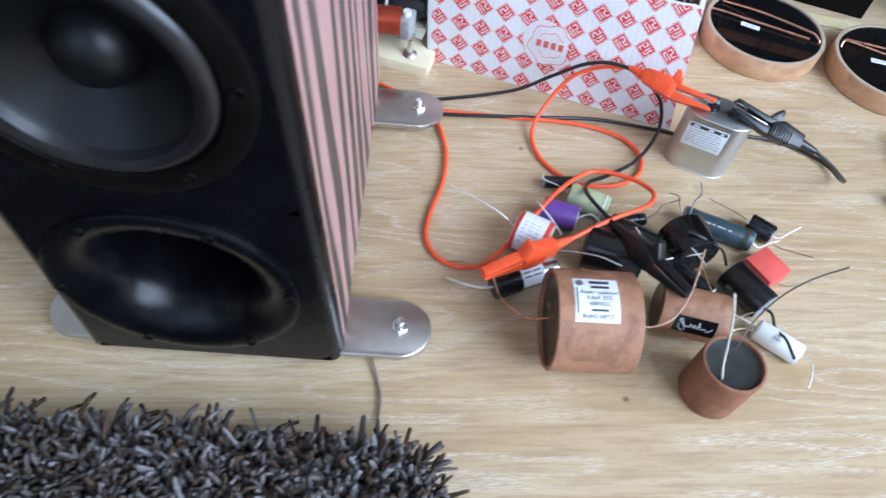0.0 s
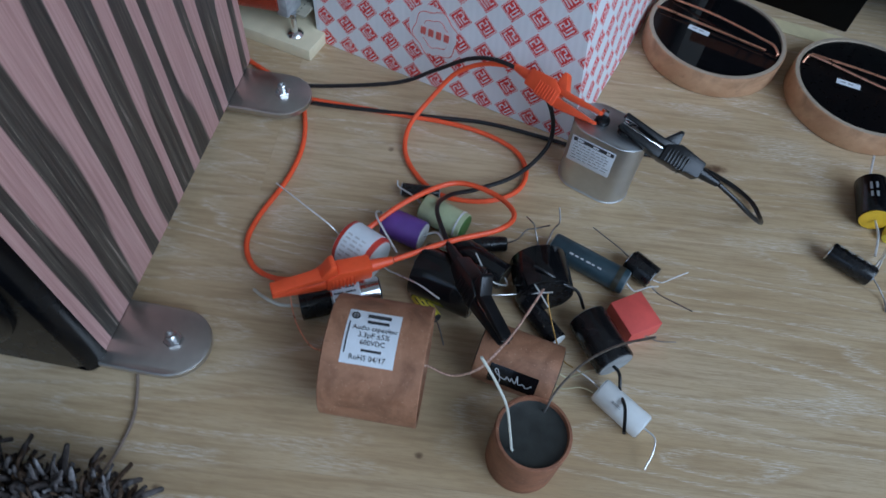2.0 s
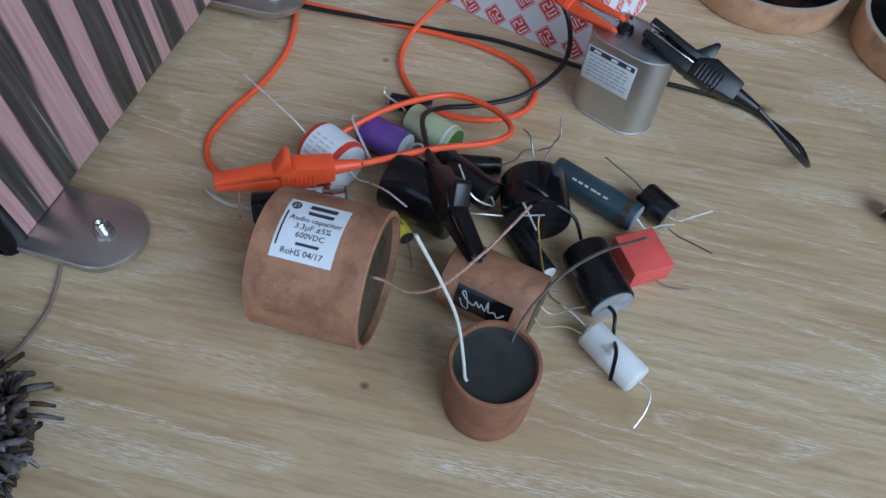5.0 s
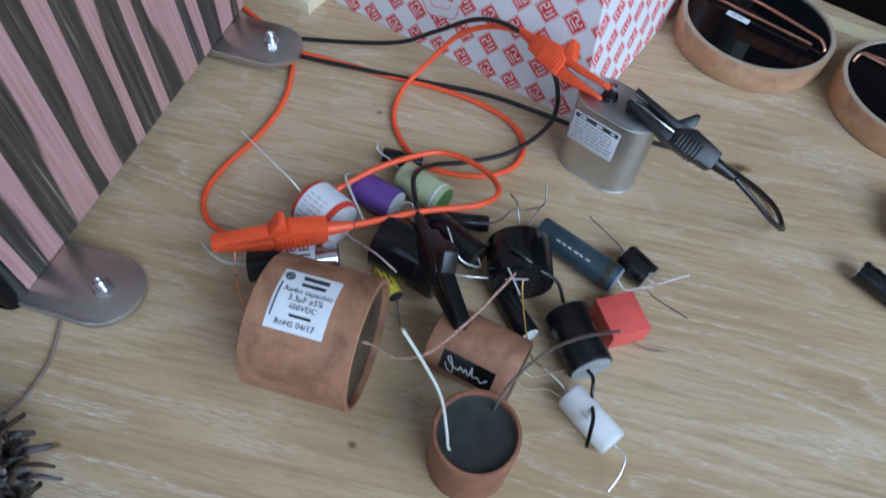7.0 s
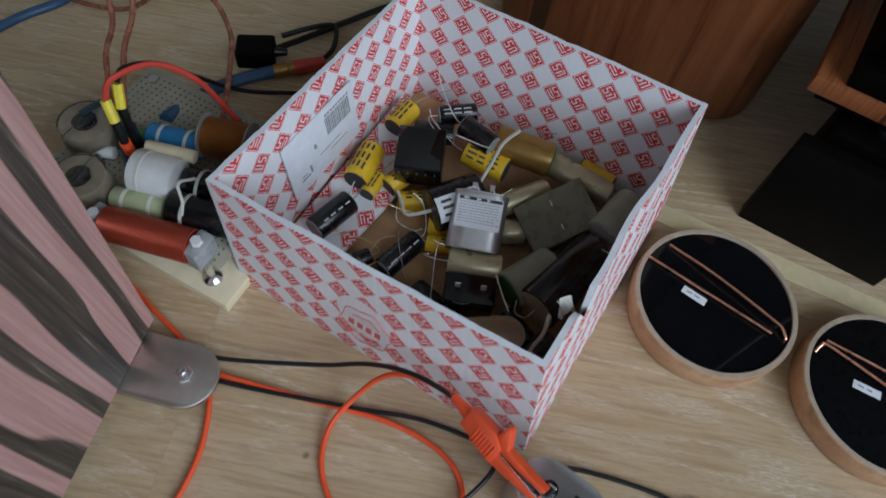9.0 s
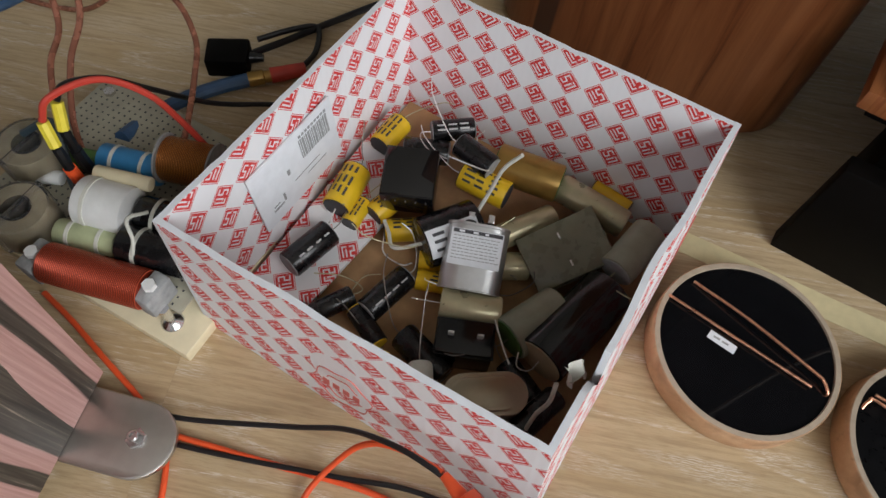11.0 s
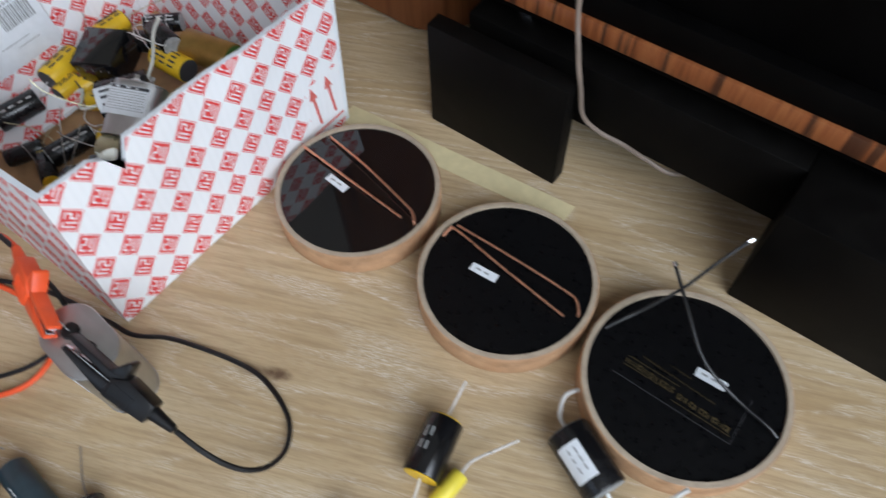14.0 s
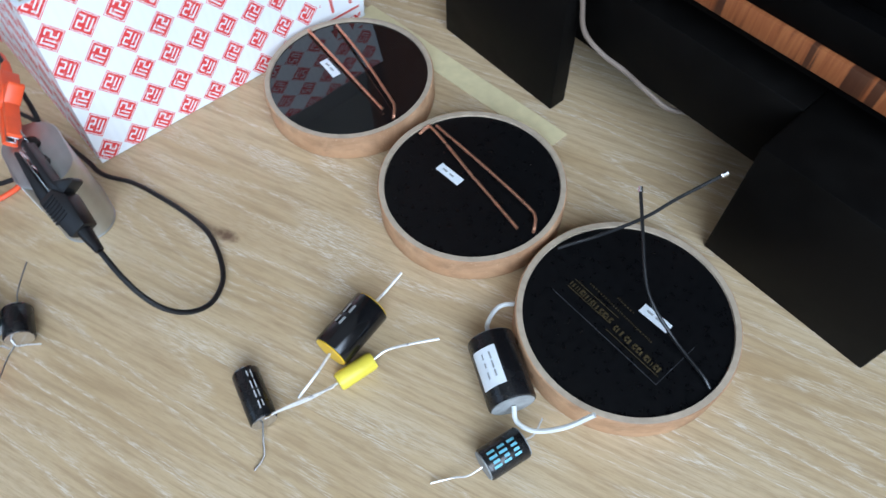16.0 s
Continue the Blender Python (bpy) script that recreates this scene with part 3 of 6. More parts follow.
for row in stripes:
    part("printed_bar", moved(bars([row], 0.0031, 0.0003), LAB), M_GREYEND, sheet)
crumple = bmesh.new()
bmesh.ops.create_grid(crumple, x_segments=9, y_segments=6, size=0.5)
for v in crumple.verts:
    q = Vector((v.co.x * 0.017, v.co.y * 0.009, 0))
    v.co = q + Vector((0, 0, 0.008 * noise.noise(q * 130))) + 0.004 * noise.noise_vector(q * 190)
part("torn_corner", moved(crumple, pose(-0.024, 0.060, 0.101, 20, 35, 70)), M_IVORY, CARTON, "torn curled flap of white liner paper")

# ---- capacitors ----


def capacitor(label, A, B, r, body, end=None, leads=(), lead_r=0.00055, lead_mat=None, z=None, tag=None, band=None, print_rows=(), ink=None, group="", lead_mats=None, bevel=0.0009, dish=0.0):
    """A wound capacitor lying from A to B. leads: world lines. tag: (x0, x1, a0, a1, material) of a paper label in shares of the length and degrees."""
    za, zb = (r, r) if z is None else (z if isinstance(z, tuple) else (z, z))
    A, B = Vector((A[0], A[1], za)), Vector((B[0], B[1], zb))
    L = (B - A).length
    m = along(A, B)
    ob = thing("capacitor", m, label, "capacitor", group)
    part("body", rod(r, 0, L, bevel), body, ob)
    end = end or body
    for x0, x1 in ((-0.0006, 0.0005), (L - 0.0005, L + 0.0006)):
        part("end_cap", lathe([(x0, 0), (x0, r * 0.9), (x1, r * 0.9), (x1, 0)], 32), end, ob)
    inv = m.inverted()
    for k, line in enumerate(leads):
        mt = lead_mats[k] if lead_mats else (lead_mat or M_TIN)
        part("lead", tube([inv @ Vector(p) for p in line], lead_r, 6, 7), mt, ob)
    if tag:
        x0, x1, a0, a1, mt = tag
        part("label_sheet", wrap(r + 0.0003, x0 * L, x1 * L, a0, a1), mt, ob)
    if band:
        x0, x1, mt = band
        part("band", lathe([(x0 * L, r - 0.0005), (x0 * L, r + 0.0004), (x1 * L, r + 0.0004), (x1 * L, r - 0.0005)], 36), mt, ob)
    if print_rows:
        part("printing", merge(*[wrap(r + 0.0006, a * L, b * L, c, d, 3) for a, b, c, d in print_rows]), ink or M_DARK, ob)
    return ob


def rows_of_print(x0, x1, a_list, h=5, seed=1, pieces=4):
    rr = random.Random(seed)
    out = []
    for a in a_list:
        x = x0
        for _ in range(pieces):
            w = (x1 - x0) / pieces * rr.uniform(0.5, 0.85)
            out.append((x, x + w, a, a + h))
            x += (x1 - x0) / pieces
    return out


# the large brown one lying on its side, with its paper label
mA, mB, mr = Vector((-0.0540, -0.2645, 0.0355)), Vector((-0.0010, -0.2455, 0.0355)), 0.0355
mm = along(mA, mB)
mL = (mB - mA).length
big = thing("capacitor", mm, "large brown presspaper capacitor lying on its side, white label", "capacitor")
part("shell", lathe([(0.004, 0), (0.004, mr - 0.003), (0.0, mr - 0.003), (0.0, mr - 0.0006), (0.0006, mr), (mL - 0.0006, mr), (mL, mr - 0.0006), (mL, mr - 0.0028), (mL - 0.006, mr - 0.003)], 72), M_KRAFT, big)
for x in (0.003, mL - 0.0055):
    part("resin_face", lathe([(x, 0), (x, mr - 0.0025), (x + 0.002, mr - 0.0025), (x + 0.002, 0)], 48), M_RESIN, big, "dark glossy resin end")
inv = mm.inverted()
part("lead", tube([inv @ Vector(p) for p in ((-0.009, -0.2485, 0.036), (0.000, -0.2440, 0.035), (0.014, -0.243, 0.036), (0.027, -0.234, 0.042), (0.034, -0.214, 0.047), (0.037, -0.192, 0.047), (0.039, -0.168, 0.046))], 0.0008, 8, 8), M_BRAID, big, "twisted copper lead")
part("lead", tube([inv @ Vector(p) for p in ((-0.053, -0.264, 0.036), (-0.068, -0.266, 0.030), (-0.088, -0.255, 0.024), (-0.100, -0.243, 0.030), (-0.1, -0.24, 0.04))], 0.0005, 8, 7), M_COPPER, big, "copper lead")
LX0, LX1 = 0.0105, 0.0400
part("label_sheet", wrap(mr + 0.0002, LX0, LX1, 69, 121), M_PAPER, big, "white paper label")


def on_round(bm, r):
    """Bends lettering drawn in (x, y) round the rod: y runs over the arc."""
    for v in bm.verts:
        a = math.pi / 2 - (v.co.y - 0.0180) / r
        rr = r + v.co.z
        v.co = Vector((v.co.x, rr * math.cos(a), rr * math.sin(a)))
    return bm


cx = (LX0 + LX1) / 2
for text, yy, size, dx in (("Audio capacitor", 0.0192, 0.0039, 0.0015), ("3.3µF ±5%", 0.0151, 0.0041, 0.0015), ("600VDC", 0.0109, 0.0039, 0.0015), ("RoHS 04/17", 0.0026, 0.0041, 0.0)):
    w = moved(words(text, size), Matrix.Translation((cx + dx, yy, 0.0006)))
    part("lettering", on_round(w, mr), M_DARK, big, "black printed lettering")
plainbars = bars([(cx - 0.004, 0.0262, cx + 0.009, 0.0286), (cx - 0.0035, 0.0224, cx + 0.0085, 0.0242), (cx - 0.004, 0.0061, cx + 0.007, 0.0074), (LX0 + 0.0014, 0.0045, LX0 + 0.0021, 0.0225)], 0.0006)
bmesh.ops.subdivide_edges(plainbars, edges=plainbars.edges[:], cuts=3, use_grid_fill=True)
part("printing", on_round(plainbars, mr), M_DARK, big, "dark printed bars")
emblem = moved(lathe([(0, 0.0017), (0, 0.0023), (0.0005, 0.0023), (0.0005, 0.0017)], 20, "z"), Matrix.Translation((LX0 + 0.004, 0.0266, 0.0003)))
part("printing", on_round(merge(emblem, bars([(LX0 + 0.002, 0.0264, LX0 + 0.006, 0.0269), (LX0 + 0.0038, 0.0247, LX0 + 0.0043, 0.0286)], 0.0006)), mr), M_DARK, big, "small round printed emblem")

# the upright tub
tub = thing("capacitor", pose(0.0705, -0.2538, 0), "upright red-brown round capacitor filled with dark resin", "capacitor")
part("shell", lathe([(0, 0), (0, 0.0205), (0.0008, 0.0214), (0.0460, 0.0214), (0.0467, 0.0209), (0.0468, 0.0196), (0.0450, 0.0190), (0.042, 0.0189)], 64, "z"), M_TUBRED, tub)
part("resin_fill", lathe([(0.040, 0), (0.040, 0.0190), (0.0440, 0.0190), (0.0434, 0.017), (0.0432, 0)], 48, "z"), M_PITCH, tub, "dark resin fill")
tin = Matrix.Translation((-0.0705, 0.2538, 0))
part("lead", tube([tin @ Vector(p) for p in ((0.0645, -0.267, 0.0425), (0.0635, -0.268, 0.047), (0.060, -0.265, 0.056), (0.053, -0.262, 0.080), (0.045, -0.264, 0.105), (0.035, -0.267, 0.131))], 0.00075, 8, 8), M_IVORY, tub, "pale sleeved wire lead standing up")
part("lead", tube([tin @ Vector(p) for p in ((0.071, -0.239, 0.0425), (0.071, -0.238, 0.049), (0.072, -0.231, 0.063), (0.078, -0.222, 0.085), (0.088, -0.216, 0.105), (0.101, -0.213, 0.123))], 0.00065, 8, 8), M_DULLWIRE, tub, "dull grey wire lead standing up")

# the brown one with a dark plate
jA, jB, jr = (0.0195, -0.2105), (0.0685, -0.2045), 0.0190
jup = capacitor("brown presspaper capacitor with a black script plate, lying", jA, jB, jr, M_KRAFT, M_RESIN, [((0.066, -0.2, 0.018), (0.075, -0.198, 0.012), (0.083, -0.192, 0.018), (0.088, -0.19, 0.022)), ((0.066, -0.204, 0.014), (0.074, -0.206, 0.01), (0.085, -0.2, 0.012), (0.093, -0.2, 0.014))], 0.0005, M_PALEGOLD, bevel=0.0006)
part("name_plate", wrap(jr + 0.0005, 0.010, 0.040, 132, 172, 8), M_GLOSSY, jup, "black plate with pale script")
script = [(0.012, 0.000, 0), (0.014, 0.004, 0), (0.017, 0.005, 0), (0.0165, 0.001, 0), (0.014, -0.004, 0), (0.0125, -0.003, 0), (0.016, 0.0, 0), (0.020, 0.001, 0), (0.0205, -0.0015, 0), (0.023, 0.001, 0), (0.0235, -0.0015, 0), (0.026, 0.0015, 0), (0.0265, -0.004, 0), (0.028, 0.001, 0), (0.031, 0.0, 0), (0.033, 0.002, 0), (0.036, -0.001, 0)]
sc = tube(script, 0.00035, 3, 4)
for v in sc.verts:
    a = radians(152) + (v.co.y) / jr
    rr = jr + 0.0007 + v.co.z * 0.3
    v.co = Vector((v.co.x + 0.001, rr * math.cos(a), rr * math.sin(a)))
part("script", sc, M_INKWHITE, jup, "pale script flourish")

capacitor("black fat glossy film capacitor lying under a test clip", (-0.043, -0.178), (0.000, -0.176), 0.0185, M_GLOSSY, M_BLACKCAP, [((0.0, -0.176, 0.018), (0.012, -0.174, 0.024), (0.024, -0.165, 0.022), (0.044, -0.157, 0.03))])
capacitor("dark brown glossy capacitor leaning among black ones", (-0.030, -0.150), (0.010, -0.156), 0.0095, M_GLOSSY, M_RESIN, [((0.010, -0.156, 0.02), (0.014, -0.160, 0.018), (0.004, -0.168, 0.028), (-0.012, -0.158, 0.034))], z=0.0185)
capacitor("thin black tubular capacitor on the floor", (-0.028, -0.137), (-0.003, -0.122), 0.0055, M_BLACKCAP, M_DARK, [((-0.028, -0.137, 0.006), (-0.045, -0.142, 0.012), (-0.05, -0.135, 0.02)), ((-0.003, -0.122, 0.006), (0.004, -0.118, 0.012), (0.007, -0.112, 0.018), (0.012, -0.104, 0.014), (0.02, -0.101, 0.02))], lead_mat=M_DULLWIRE)
capacitor("purple film capacitor with white end, lying", (-0.085, -0.151), (-0.056, -0.150), 0.0108, M_PURPLE, M_WHITE, [((-0.086, -0.151, 0.0115), (-0.091, -0.150, 0.016), (-0.088, -0.160, 0.026), (-0.076, -0.168, 0.024), (-0.063, -0.174, 0.016)), ((-0.056, -0.15, 0.0115), (-0.045, -0.148, 0.02), (-0.030, -0.158, 0.02), (-0.010, -0.150, 0.016))], lead_r=0.0008)
capacitor("pale green film capacitor with clear green end", (-0.068, -0.126), (-0.034, -0.128), 0.0105, M_GREEN, M_GREENEND, [((-0.068, -0.126, 0.0105), (-0.079, -0.124, 0.014), (-0.092, -0.122, 0.014), (-0.094, -0.120, 0.018))], band=(0.86, 0.9, M_WHITE))
capacitor("small black tubular capacitor on the floor", (-0.092, -0.117), (-0.066, -0.106), 0.0052, M_BLACKCAP, M_GREYEND)
capacitor("white capacitor with red rims and a printed label", (-0.0985, -0.183), (-0.0715, -0.186), 0.0158, M_RED, M_WHITE, [((-0.098, -0.185, 0.0175), (-0.110, -0.184, 0.027), (-0.127, -0.183, 0.033), (-0.158, -0.177, 0.034)), ((-0.071, -0.186, 0.014), (-0.062, -0.187, 0.012), (-0.050, -0.194, 0.026), (-0.032, -0.200, 0.038), (-0.015, -0.204, 0.041))], tag=(0.12, 0.86, -40, 200, M_PAPER), print_rows=rows_of_print(0.2, 0.8, [95, 106, 117, 128, 141, 154], 4.5, 3, 3), ink=M_INKWHITE)
capacitor("black and silver capacitor behind the large brown one", (-0.098, -0.238), (-0.060, -0.202), 0.0096, M_CHROME, M_DARK, [((-0.099, -0.239, 0.01), (-0.108, -0.247, 0.016), (-0.122, -0.246, 0.012), (-0.134, -0.242, 0.005))], band=(-0.005, 0.38, M_BLACKCAP), lead_r=0.0011, lead_mat=M_IVORY, tag=(0.4, 0.75, 60, 170, M_PAPER), print_rows=rows_of_print(0.42, 0.72, [80, 100, 120], 6, 5, 2))
capacitor("small yellow film capacitor lying in the pile", (-0.038, -0.190), (-0.018, -0.200), 0.0048, M_LEMON, M_DARK, [((-0.038, -0.19, 0.005), (-0.045, -0.18, 0.012), (-0.05, -0.172, 0.016)), ((-0.018, -0.2, 0.005), (-0.012, -0.206, 0.008), (-0.004, -0.214, 0.004))], print_rows=rows_of_print(0.15, 0.85, [80, 105, 130], 8, 8, 3), lead_mat=M_DULLWIRE)
capacitor("short fat black potted capacitor with bent leads", (0.024, -0.132), (0.040, -0.156), 0.0196, M_GLOSSY, M_BLACKCAP, [((0.022, -0.130, 0.030), (0.014, -0.124, 0.042), (0.012, -0.126, 0.048), (0.006, -0.118, 0.04)), ((0.026, -0.130, 0.032), (0.026, -0.12, 0.042), (0.028, -0.118, 0.05), (0.024, -0.112, 0.056)), ((0.041, -0.157, 0.028), (0.044, -0.162, 0.024), (0.056, -0.176, 0.016), (0.068, -0.188, 0.012), (0.076, -0.19, 0.012))], lead_mats=[M_DULLWIRE, M_DULLWIRE, M_GOLDEN], bevel=0.0014)
capacitor("long slate-blue tubular capacitor on the floor", (0.027, -0.107), (0.084, -0.111), 0.0090, M_NAVY, M_GREYEND, [((0.085, -0.111, 0.009), (0.092, -0.112, 0.006), (0.099, -0.107, 0.01), (0.105, -0.104, 0.012))], band=(0.86, 0.93, M_RESIN), print_rows=rows_of_print(0.25, 0.7, [120], 7, 9, 6), ink=M_INKWHITE)
capacitor("small black electrolytic capacitor on the oak floor", (0.0805, -0.0910), (0.1000, -0.0975), 0.0087, M_BLACKCAP, M_CHROME, [((0.0785, -0.0895, 0.0094), (0.070, -0.086, 0.010), (0.058, -0.080, 0.007), (0.047, -0.074, 0.004)), ((0.1, -0.101, 0.012), (0.106, -0.100, 0.012), (0.112, -0.094, 0.015), (0.119, -0.087, 0.018)), ((0.1, -0.102, 0.006), (0.108, -0.108, 0.009), (0.120, -0.113, 0.015), (0.130, -0.117, 0.020))], lead_mats=[M_DULLWIRE, M_TIN, M_DULLWIRE], lead_r=0.0005, group="small black capacitors")
capacitor("black ribbed capacitor with a grey resin end", (0.0700, -0.1525), (0.0990, -0.1750), 0.0131, M_BLACKCAP, M_GREYEND, [((0.0975, -0.177, 0.014), (0.103, -0.182, 0.017), (0.108, -0.192, 0.014), (0.113, -0.203, 0.021), (0.117, -0.221, 0.027)), ((0.066, -0.148, 0.014), (0.058, -0.146, 0.026), (0.048, -0.150, 0.034), (0.036, -0.152, 0.040), (0.026, -0.152, 0.041))], lead_r=0.0011, lead_mat=M_RUBBER)
capacitor("small black capacitor with a white end", (0.030, -0.159), (0.060, -0.175), 0.0066, M_BLACKCAP, M_WHITE, [((0.030, -0.159, 0.008), (0.024, -0.156, 0.02), (0.03, -0.16, 0.035), (0.046, -0.17, 0.032))])
capacitor("white polystyrene capacitor with a bent silver lead", (0.0965, -0.1935), (0.1285, -0.2035), 0.0086, M_WHITE, M_WHITE, [((0.129, -0.2035, 0.009), (0.137, -0.207, 0.010), (0.139, -0.216, 0.008), (0.138, -0.226, 0.006)), ((0.0965, -0.1935, 0.009), (0.088, -0.192, 0.012), (0.078, -0.19, 0.012))], print_rows=rows_of_print(0.32, 0.52, [116, 122], 2.5, 4, 4), ink=M_GREYEND, lead_r=0.0006)

red = thing("capacitor", pose(0.0, 0, 0), "red plastic block capacitor on the oak floor", "capacitor")
RC = along((0.0805, -0.1350, 0.0), (0.1015, -0.1515, 0.0))
part("case", moved(box((-0.0005, 0.0, 0.0), (0.0262, 0.0245, 0.0145), 0.0007), RC), M_REDBOX, red)
part("lead", moved(tube([(0.02, 0.01, 0.004), (0.032, 0.02, 0.003), (0.038, 0.032, 0.003)], 0.0004), RC), M_DULLWIRE, red)

# by the round discs
capacitor("small black electrolytic capacitor lying on the floor", (0.2070, -0.0070), (0.2385, -0.0140), 0.0078, M_BLACKCAP, M_CHROME, [((0.239, -0.015, 0.009), (0.246, -0.02, 0.006), (0.2525, -0.025, 0.002), (0.255, -0.033, 0.001)), ((0.239, -0.013, 0.012), (0.241, -0.002, 0.012), (0.244, 0.012, 0.010), (0.2475, 0.027, 0.007))], lead_mats=[M_DULLWIRE, M_TIN], print_rows=rows_of_print(0.1, 0.9, [60, 75], 5, 6, 4), ink=M_INKWHITE, group="small black capacitors", lead_r=0.0006)
capacitor("glossy black film capacitor with yellow end", (0.2230, 0.0735), (0.2310, 0.0375), 0.0118, M_GLOSSY, M_YELLOW, [((0.2225, 0.0745, 0.012), (0.221, 0.085, 0.012), (0.219, 0.100, 0.016)), ((0.2315, 0.0365, 0.012), (0.236, 0.024, 0.011), (0.239, 0.008, 0.006))], print_rows=rows_of_print(0.25, 0.75, [100, 118], 8, 7, 2), ink=M_GREYEND, lead_r=0.0009)
capacitor("small yellow film capacitor beside a black one", (0.2485, 0.0535), (0.2465, 0.0310), 0.0056, M_LEMON, M_LEMON, [((0.2485, 0.0545, 0.006), (0.250, 0.064, 0.008), (0.259, 0.078, 0.012), (0.266, 0.09, 0.012)), ((0.2465, 0.030, 0.006), (0.244, 0.012, 0.007), (0.238, -0.008, 0.009))], lead_r=0.0008)
capacitor("black round capacitor with a white paper label", (0.2860, 0.1115), (0.3230, 0.0945), 0.0138, M_BLACKCAP, M_GREYEND, [((0.3240, 0.0940, 0.015), (0.331, 0.090, 0.012), (0.341, 0.094, 0.012), (0.351, 0.105, 0.020), (0.358, 0.117, 0.033)), ((0.2855, 0.112, 0.015), (0.278, 0.117, 0.014), (0.274, 0.130, 0.013), (0.280, 0.141, 0.012))], lead_r=0.0014, lead_mat=M_WHITE, tag=(0.22, 0.78, 95, 158, M_PAPER), print_rows=rows_of_print(0.3, 0.7, [110, 128], 4, 6, 3), ink=M_GREYEND)
capacitor("small black capacitor with pale blue printing", (0.3400, 0.0855), (0.3360, 0.0615), 0.0090, M_BLACKCAP, M_GREYEND, [((0.3360, 0.0605, 0.009), (0.334, 0.052, 0.007), (0.329, 0.046, 0.003), (0.323, 0.035, 0.002)), ((0.340, 0.0865, 0.009), (0.341, 0.094, 0.006), (0.338, 0.103, 0.008))], print_rows=rows_of_print(0.2, 0.95, [50, 66, 82, 100], 9, 12, 3), ink=M_CYAN)

# ---- metal oval cans ----


def oval_can(label, m, tx0=-0.0215, tx1=0.0125, tz0=0.0285):
    ob = thing("capacitor", m, label, "capacitor", "oval metal cans")
    part("can", stadium(0.056, 0.034, 0.0, 0.059, 0.0015), M_ALU, ob)
    for z0, z1 in ((0.0575, 0.0602), (0.0, 0.0016)):
        part("rim", stadium(0.0572, 0.0352, z0, z1, 0.0005), M_ALU, ob, "rolled metal seam")
    for x in (-0.0085, 0.0095):
        post = part("terminal", lathe([(0.0600, 0), (0.0600, 0.0055), (0.0630, 0.005), (0.0640, 0.0028), (0.0640, 0)], 20, "z"), M_RUBBER, ob, "black insulated terminal", Matrix.Translation((x, 0, 0)))
        part("tab", box((-0.0028, -0.0005, 0.0638), (0.0028, 0.0005, 0.0715), 0.0002), M_CHROME, post, "bright metal tab")
    part("label_sheet", box((tx0, -0.01735, tz0), (tx1, -0.0170, 0.0535), 0.0001), M_PAPER, ob, "white printed label")
    rr = random.Random(4)
    lines = [(tx0 + 0.0015, 0.0495, tx1 - 0.001, 0.0528)]
    fine = []
    for k in range(int((0.0465 - tz0) / 0.0029)):
        y = 0.0465 - 0.0028 * k
        x = tx0 + 0.0025
        while x < tx1 - 0.0045:
            w = rr.uniform(0.002, 0.005)
            fine.append((x, y, x + w, y + 0.0007))
            x += w + 0.0009
    turn = Matrix(((1, 0, 0, 0), (0, 0, -1, 0), (0, 1, 0, 0), (0, 0, 0, 1)))
    part("printing", moved(bars(lines, 0.01755), turn), M_DARK, ob, "dark printed bars")
    part("printing", moved(bars(fine, 0.01755), turn), M_GREYEND, ob, "faint lines of small print")
    gaps = bars([(-0.017, 0.0502, -0.012, 0.0521), (-0.0045, 0.0502, 0.0, 0.0521), (0.006, 0.0502, 0.009, 0.0521)], 0.0177)
    part("printing", moved(gaps, turn), M_PAPER, ob, "white gaps in the printed bar")
    return ob


oval_can("oval aluminium motor capacitor with white label, upright", pose(0.0293, -0.0283, 0.0, 0, 0, -4.5))

# ---- test leads ----


def clip(label, tip, tail, mat, lift=(0, 0, 1), open_by=0.0):
    """A sleeved crocodile clip from tip to tail, 0.08 long; the lever side faces lift."""
    L = (Vector(tail) - Vector(tip)).length
    ob = thing("test_clip", along(tip, tail, lift), label, "crocodile clip", "test leads")
    k = L / 0.08
    part("lower_jaw", prism([(0.000, -0.003), (0.030 * k, -0.0085), (0.050 * k, -0.0085), (0.050 * k, -0.001), (0.028 * k, -0.001), (0, -0.0006)], -0.0042, 0.0042, 0.0009), mat, ob)
    part("upper_jaw", prism([(0.000, 0.0006 + open_by), (0.028 * k, 0.0012), (0.040 * k, 0.0012), (0.041 * k, 0.008), (0.030 * k, 0.0062), (0.0, 0.0036 + open_by)], -0.0042, 0.0042, 0.0009), mat, ob)
    part("lever", prism([(0.030 * k, 0.0050), (0.0375 * k, 0.0165), (0.0405 * k, 0.0165), (0.0415 * k, 0.0060)], -0.0048, 0.0048, 0.0012), mat, ob, "raised thumb lever")
    grip = prism([(0.034 * k, -0.0088), (0.064 * k, -0.0062), (0.064 * k, 0.0062), (0.043 * k, 0.0085), (0.034 * k, 0.003)], -0.0056, 0.0056, 0.0012)
    part("grip", grip, mat, ob, "ribbed plastic grip")
    for j in range(7):
        part("rib", box((0.037 * k + 0.0024 * j, -0.0062, -0.0080), (0.0382 * k + 0.0024 * j, 0.0062, 0.002), 0.0003), mat, ob)
    part("strain_relief", lathe([(0.062 * k, 0), (0.062 * k, 0.0046), (0.067 * k, 0.0040), (0.079 * k, 0.0026), (0.080 * k, 0)], 20), mat, ob)
    part("metal_jaw", merge(box((0.001, -0.0028, -0.0012), (0.034 * k, 0.0028, 0.0), 0.0002), box((0.001, -0.0028, 0.0004 + open_by * 0.7), (0.034 * k, 0.0028, 0.0014 + open_by * 0.7), 0.0002)), M_CHROME, ob, "bright toothed metal jaw")
    return ob


